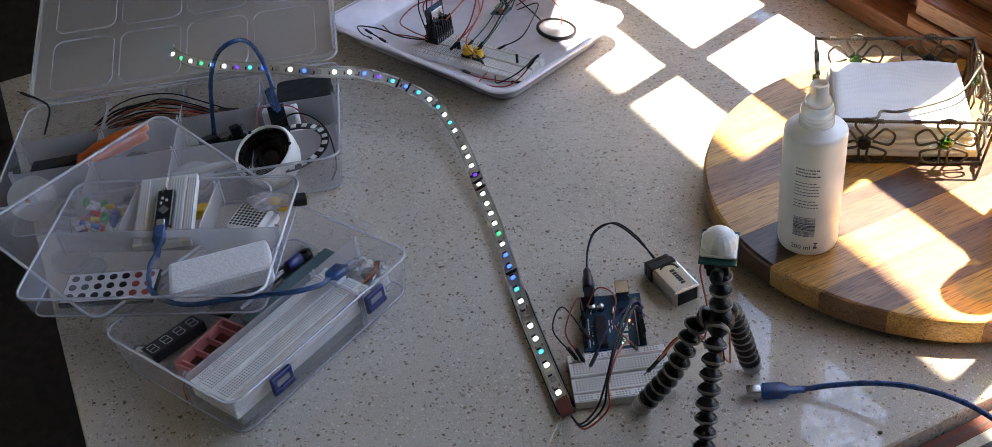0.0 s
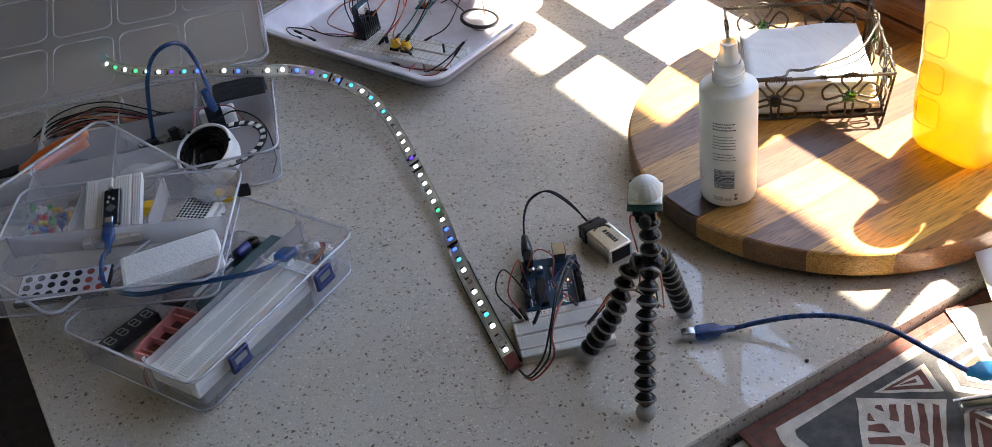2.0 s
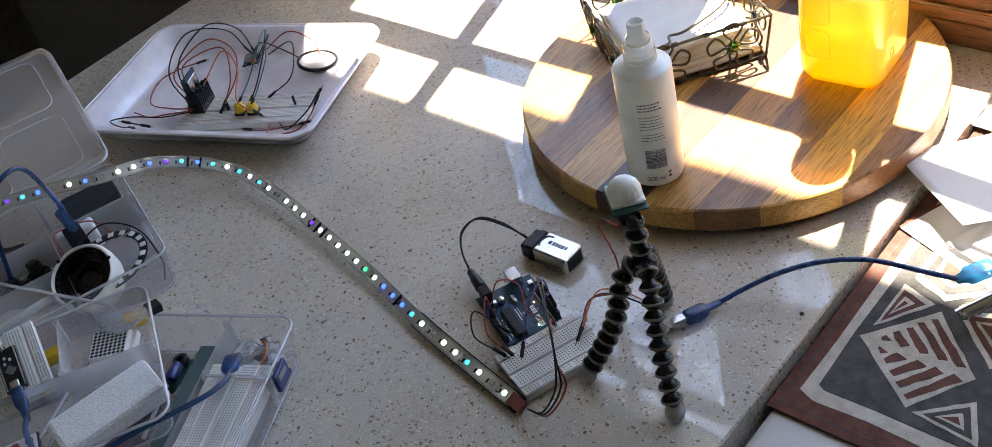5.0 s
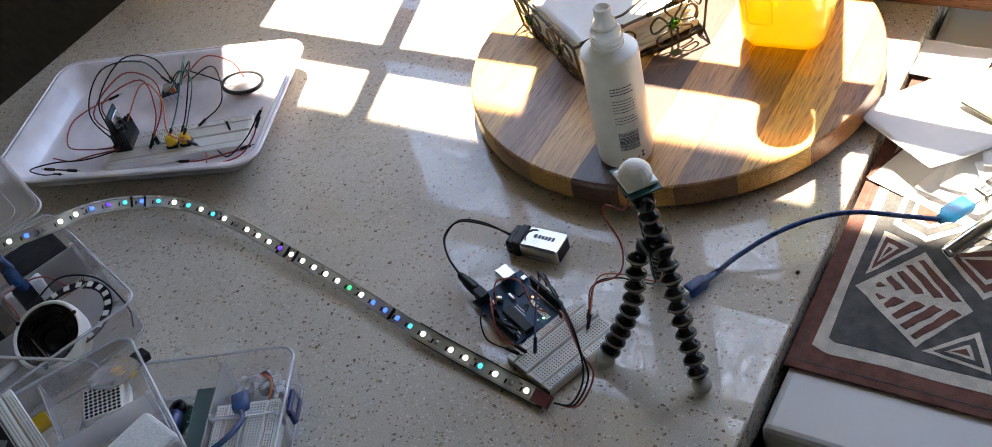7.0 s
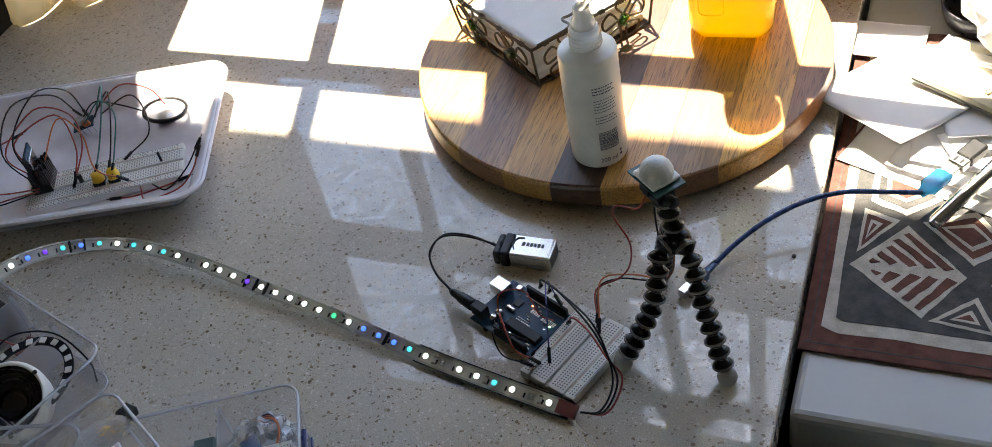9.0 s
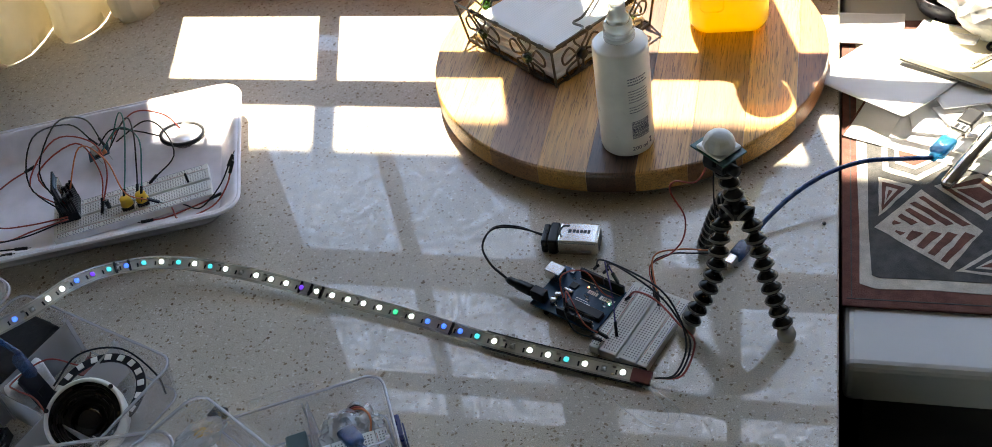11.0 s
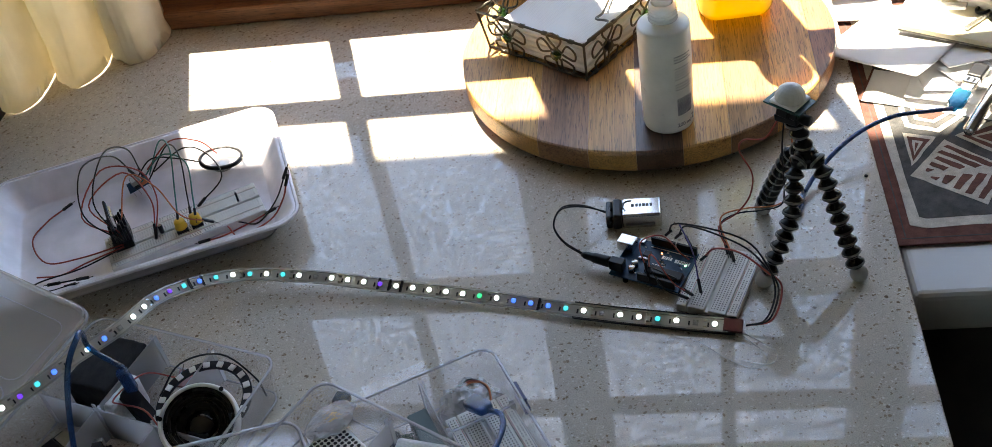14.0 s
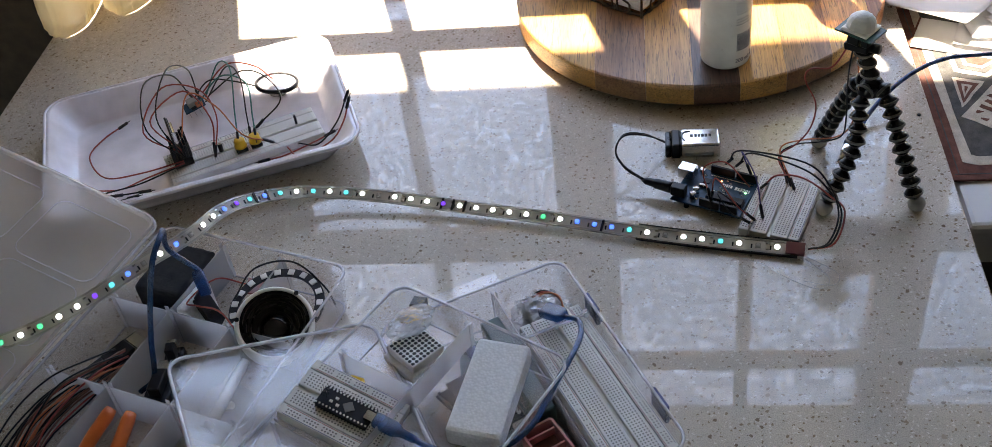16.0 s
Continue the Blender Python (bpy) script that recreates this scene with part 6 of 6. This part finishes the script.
for k in range(4):
    part("rib", box(-0.0235 + k * 0.0155, -0.0220 + k * 0.0155, -0.0112, 0.0112, 0.0126, 0.0200), PINK, pk)
tb = thing("teal_module", BX @ pose(-0.030, 0.0060, 0.003, 0, 0, 1), "long teal-grey module standing along the breadboards", "module")
part("case", box(-0.055, 0.055, -0.0085, 0.0085, 0, 0.0300, 0.0012, 1), plain("teal_grey_case", (0.060, 0.105, 0.105), 0.45), tb)
part("label_strip", box(-0.050, 0.030, -0.0086, -0.00852, 0.010, 0.022), GREY, tb)
for k in range(16):
    part("pin", box(-0.048 + k * 0.006, -0.0472 + k * 0.006, -0.0124, -0.0087, 0.026, 0.0266), STEEL, tb)
sm = thing("sensor_board", BX @ pose(-0.012, -0.030, 0.026, 0, -4, 8), "flat black board with a row of white header pins", "circuit board")
part("board", box(-0.034, 0.034, -0.017, 0.017, 0, 0.0016, 0.0002, 1), PCB_BLACK, sm)
part("header", box(-0.030, 0.030, 0.0130, 0.0155, 0.0017, 0.0042), CREAM, sm, "white pin header")
part("chip", box(-0.012, 0.010, -0.008, 0.004, 0.0017, 0.0035, 0.0004, 1), RING_GREY, sm)
for k in range(18):
    part("pin", box(-0.0288 + k * 0.0034, -0.0282 + k * 0.0034, 0.0139, 0.0145, 0.0043, 0.0095), STEEL, sm)
dk = thing("dark_module", BX @ pose(-0.008, -0.040, 0.014, 0, -8, 14), "long black circuit board with header pins in the parts box", "circuit board")
part("board", box(-0.040, 0.040, -0.012, 0.012, 0.004, 0.006, 0.0003, 1), PCB_BLACK, dk)
for sgn in (-1, 1):
    part("pin_row", box(-0.036, 0.036, sgn * 0.0100 - 0.0012, sgn * 0.0100 + 0.0012, 0.0062, 0.0125, 0.0002, 1), BLACK, dk)
part("display_glass", box(-0.020, 0.020, -0.006, 0.006, 0.0062, 0.0080, 0.0003, 1), PCB_GREEN, dk)
gm = thing("green_module", BX @ pose(-0.060, -0.020, 0.020, 8, 4, -20), "green circuit board with a blue capacitor", "circuit board")
part("board", box(-0.018, 0.018, -0.012, 0.012, 0, 0.0016, 0.0002, 1), PCB_GREEN, gm)
part("capacitor", moved(lathe([(0, 0), (0.0055, 0), (0.0055, 0.016), (0.005, 0.017), (0, 0.017)], 18), pose(-0.006, 0.0, 0.0075, 0, 90, 20)), BLUE, gm, "blue capacitor", True)
for o in (-0.002, 0.002):
    part("capacitor_leg", tube([(0.010, 0.005 + o, 0.0075), (0.030, 0.012 + o, 0.010)], 0.0004, 5), STEEL, gm)
part("coil", moved(lathe([(0.003, 0), (0.007, 0), (0.007, 0.006), (0.003, 0.006)], 18), pose(-0.012, -0.004, 0.0018)), BLACK, gm, smooth=True)
pbag = thing("bag_of_parts", BX @ pose(-0.076, 0.048, 0.020), "crinkled clear bag with small motor and leads", "bag")


def crinkled(w, d, h):
    bm = bmesh.new()
    bmesh.ops.create_icosphere(bm, subdivisions=4, radius=1.0)
    for v in bm.verts:
        k = 1 + 0.25 * noise.noise(v.co * 2.7) + 0.12 * noise.noise(v.co * 7.0)
        v.co = Vector((v.co.x * w, v.co.y * d, v.co.z * h)) * k
    return bm


part("film", crinkled(0.026, 0.026, 0.016), see_through("bag_film", (0.96, 0.97, 0.98), 0.70, 0.08, relief=0.9, scale=120), pbag)
part("motor", box(-0.018, 0.012, -0.012, 0.010, -0.012, 0.010, 0.0025, 2), PCB_BLACK, pbag, "dark blue motor body")
for k, mt in enumerate((BLACK, RED, ORANGE_WIRE)):
    part("lead", tube([(-0.014, -0.01, 0.004), (-0.018 + k * 0.002, 0.008, 0.013), (0.0, 0.018, 0.015 + k * 0.001), (0.016, 0.012, 0.010), (0.018, -0.006, 0.004)], 0.0009, 6), mt, pbag, smooth=True)

# upper tray-like box lying across, with compartments
CM = pose(-0.4705, -0.3220, 0.0480, 0, 0, 60.8) @ pose(0, 0, 0, 2.0, 1.0, 0)
CW, CD, CH = 0.224, 0.165, 0.030
organiser("shallow_parts_box", CM, CW, CD, CH, "shallow clear parts box lying across the lower box", [(-0.106, 0.008, 0.106, 0.008), (0.030, 0.0085, 0.030, 0.078), (-0.048, 0.0085, -0.048, 0.078)], [], None)
MB = pose(-0.5120, -0.3110, 0.0665, 0, -14, 158)
breadboard("mini_breadboard", MB, 0.082, 0.0545, 30, "white half-size breadboard tilted in the shallow box")
CB = MB @ pose(0, 0, 0.0085)
solid("orange_block", box(-0.018, 0.018, -0.006, 0.006, 0, 0.011, 0.001, 1), YELLOW, CM @ pose(0.008, 0.056, 0.0022, 0, 0, 10), "small orange plastic block under the breadboard", "block")
na = thing("nano_board", CB @ pose(-0.002, 0, 0.0), "small black controller board plugged into the breadboard", "circuit board")
for sgn in (-1, 1):
    part("header", box(-0.0215, 0.0215, sgn * 0.0076 - 0.0012, sgn * 0.0076 + 0.0012, 0.0, 0.0026), BLACK, na)
    for k in range(15):
        part("pin", box(-0.0212 + k * 0.003, -0.0200 + k * 0.003, sgn * 0.0076 - 0.0006, sgn * 0.0076 + 0.0006, 0.0043, 0.0052), CREAM, na)
part("board", box(-0.0222, 0.0222, -0.0090, 0.0090, 0.0027, 0.0042, 0.0002, 1), PCB_BLACK, na)
part("chip", moved(box(-0.0036, 0.0036, -0.0036, 0.0036, 0.0043, 0.0053, 0.0001, 1), pose(-0.002, 0, 0, 0, 0, 45)), RING_GREY, na)
part("mini_socket", box(-0.0242, -0.0160, -0.0038, 0.0038, 0.0043, 0.0082, 0.0004, 1), STEEL, na)
for x, y in ((0.006, 0.003), (0.009, -0.002), (0.012, 0.002)):
    part("button", box(x - 0.0012, x + 0.0012, y - 0.001, y + 0.001, 0.0043, 0.0054), CREAM, na)
for r in range(2):
    for c in range(3):
        part("programming_pin", box(0.0165 + c * 0.0020, 0.0171 + c * 0.0020, -0.002 + r * 0.0025, -0.0014 + r * 0.0025, 0.0043, 0.0120), STEEL, na)
nc = thing("nano_data_cable", Matrix.Translation(CB @ Vector((-0.026, 0, 0.006))), "clear blue data cable looping from the small board over the boxes", "cable")
no = CB @ Vector((-0.026, 0, 0.006))
tip = (CB.to_3x3() @ Vector((-1, 0, 0))).normalized()
qm = tip.to_track_quat("Z", "Y").to_matrix().to_4x4()
part("plug", moved(loft([[(x * s, y * s, z) for x, y in outline(0.011, 0.008, 0.002, 3)] for z, s in ((0.0, 0.9), (0.002, 1.0), (0.016, 1.0), (0.020, 0.8), (0.022, 0.55), (0.034, 0.5))]), qm), BLUE_CLEAR, nc, "clear blue moulded plug", True)
route = [no + tip * 0.030, Vector((-0.440, -0.343, 0.068)), Vector((-0.408, -0.348, 0.064)), Vector((-0.374, -0.326, 0.066)), Vector((-0.354, -0.282, 0.068)), Vector((-0.339, -0.240, 0.066)), Vector((-0.340, -0.216, 0.062)), Vector((-0.352, -0.205, 0.056))]
part("cable", tube([p - no for p in route], 0.0023, 9, steps=9), BLUE_CLEAR, nc, smooth=True)
pe = route[-1] - no
qe = (route[-1] - route[-2]).to_track_quat("Z", "Y").to_matrix().to_4x4()
part("end_plug", moved(loft([[(x * s, y * s, z) for x, y in outline(0.015, 0.008, 0.002, 3)] for z, s in ((0.0, 0.5), (0.004, 0.9), (0.024, 1.0), (0.026, 0.9))]), Matrix.Translation(pe) @ qe), BLUE_CLEAR, nc, "dark blue moulded plug", True)
solid("foam_slab", box(-0.045, 0.045, -0.0215, 0.0215, 0, 0.019, 0.004, 2), FOAM, CM @ pose(0.062, -0.040, 0.0060, 0, -2, 18), "white foam slab resting on the remote in the box", "foam")
rm = thing("remote_control", CM @ pose(-0.040, -0.048, 0.0045, 0, 0, 4), "slim black and silver remote with round buttons", "remote control")
part("case", box(-0.043, 0.043, -0.020, 0.020, 0, 0.006, 0.002, 2), BLACK, rm)
part("face", box(-0.041, 0.041, -0.018, 0.018, 0.00605, 0.0064), plain("remote_face", (0.62, 0.62, 0.66), 0.35), rm, "silver face")
for i in range(7):
    for j in range(3):
        c = RED if i > 4 else BLACK
        part("button", moved(lathe([(0, 0.0065), (0.0036, 0.0065), (0.0034, 0.0074), (0, 0.0076)], 12), pose(-0.034 + i * 0.0115, -0.0115 + j * 0.0115, 0)), c, rm)
mx = thing("dot_matrix", CM @ pose(0.070, 0.036, 0.010, 0, 0, -14), "square white dot matrix display with dark dots", "display")
part("case", box(-0.016, 0.016, -0.016, 0.016, 0, 0.008, 0.0006, 1), WHITE, mx)
for i in range(8):
    for j in range(8):
        place("dot", mesh_of(lathe([(0, 0.0081), (0.0016, 0.0081), (0, 0.0083)], 8), BLACK, False) if i + j == 0 else bpy.data.objects["dot"].data, pose(-0.0133 + i * 0.0038, -0.0133 + j * 0.0038, 0), mx)
solid("matrix_packing", box(-0.020, 0.020, -0.018, 0.018, 0, 0.0075, 0.001, 1), FOAM, CM @ pose(0.070, 0.036, 0.0022, 0, 0, -14), "white foam packing under the dot matrix display", "foam")
ys = thing("yellow_sensor", CM @ pose(0.094, 0.058, 0.012, 0, 10, 20), "yellow round sensor with a black body", "sensor")
part("disc", lathe([(0, 0), (0.0105, 0), (0.0105, 0.006), (0.009, 0.0075), (0, 0.0075)], 20), YELLOW, ys, smooth=True)
part("body", box(0.011, 0.024, -0.006, 0.006, 0, 0.008, 0.0008, 1), BLACK, ys)
film = thing("antistatic_film", CM @ pose(0.086, 0.052, 0.022, 0, 0, -10), "crinkled shiny clear film over the dot matrix", "film")
part("film_sheet", crinkled(0.021, 0.014, 0.0028), see_through("shiny_film", (0.97, 0.97, 0.97), 0.62, 0.03, (0.60, 0.60, 0.62), relief=1.0, scale=140), film)
for x, y, r in ((-0.094, -0.004, 0.017), (-0.070, -0.016, 0.012)):
    ln = thing("clear_lens", CM @ pose(x, y, 0.0024, 4, 6, 0), "round clear plastic lens lying in the shallow box", "lens", "loose clear lenses")
    part("lens_body", lathe([(0, 0.0), (r, 0.0), (r, 0.003), (r * 0.9, 0.0042), (r * 0.6, 0.0062), (0, 0.0072)], 28), CLEAR, ln, smooth=True)
    part("lens_rim", tube([Vector((r * math.cos(2 * math.pi * k / 24), r * math.sin(2 * math.pi * k / 24), 0.0028)) for k in range(24)], 0.0010, 6, closed=True, raw=True), RIM, ln, smooth=True)
random.seed(77)
for k in range(42):
    q = thing("loose_led", CM @ pose(-0.082 + random.uniform(-0.020, 0.020), 0.046 + random.uniform(-0.022, 0.022), 0.005 + random.uniform(0, 0.010), random.uniform(0, 180), random.uniform(0, 180), random.uniform(0, 360)), "loose coloured light diode heaped in a compartment", "light diode", "heap of light diodes")
    if k == 0:
        HEADS = [mesh_of(lathe([(0, 0), (0.0029, 0), (0.0029, 0.001), (0.0025, 0.0011), (0.0025, 0.006), (0.0018, 0.0078), (0, 0.0086)], 12), see_through("diode_" + nm, c, 0.10, 0.2, c)) for nm, c in (("red", (0.60, 0.02, 0.01)), ("green", (0.02, 0.24, 0.05)), ("yellow", (0.62, 0.40, 0.02)), ("clear", (0.6, 0.6, 0.6)), ("blue", (0.02, 0.08, 0.34)))]
        LEGS = mesh_of(tube([(0.0012, 0, 0), (0.0012, 0, -0.012)], 0.0003, 4, steps=1), STEEL)
    place("diode_head", random.choice(HEADS), Matrix(), q)
    place("diode_leg", LEGS, Matrix(), q)
    place("diode_leg", LEGS, pose(-0.0024, 0, 0), q)
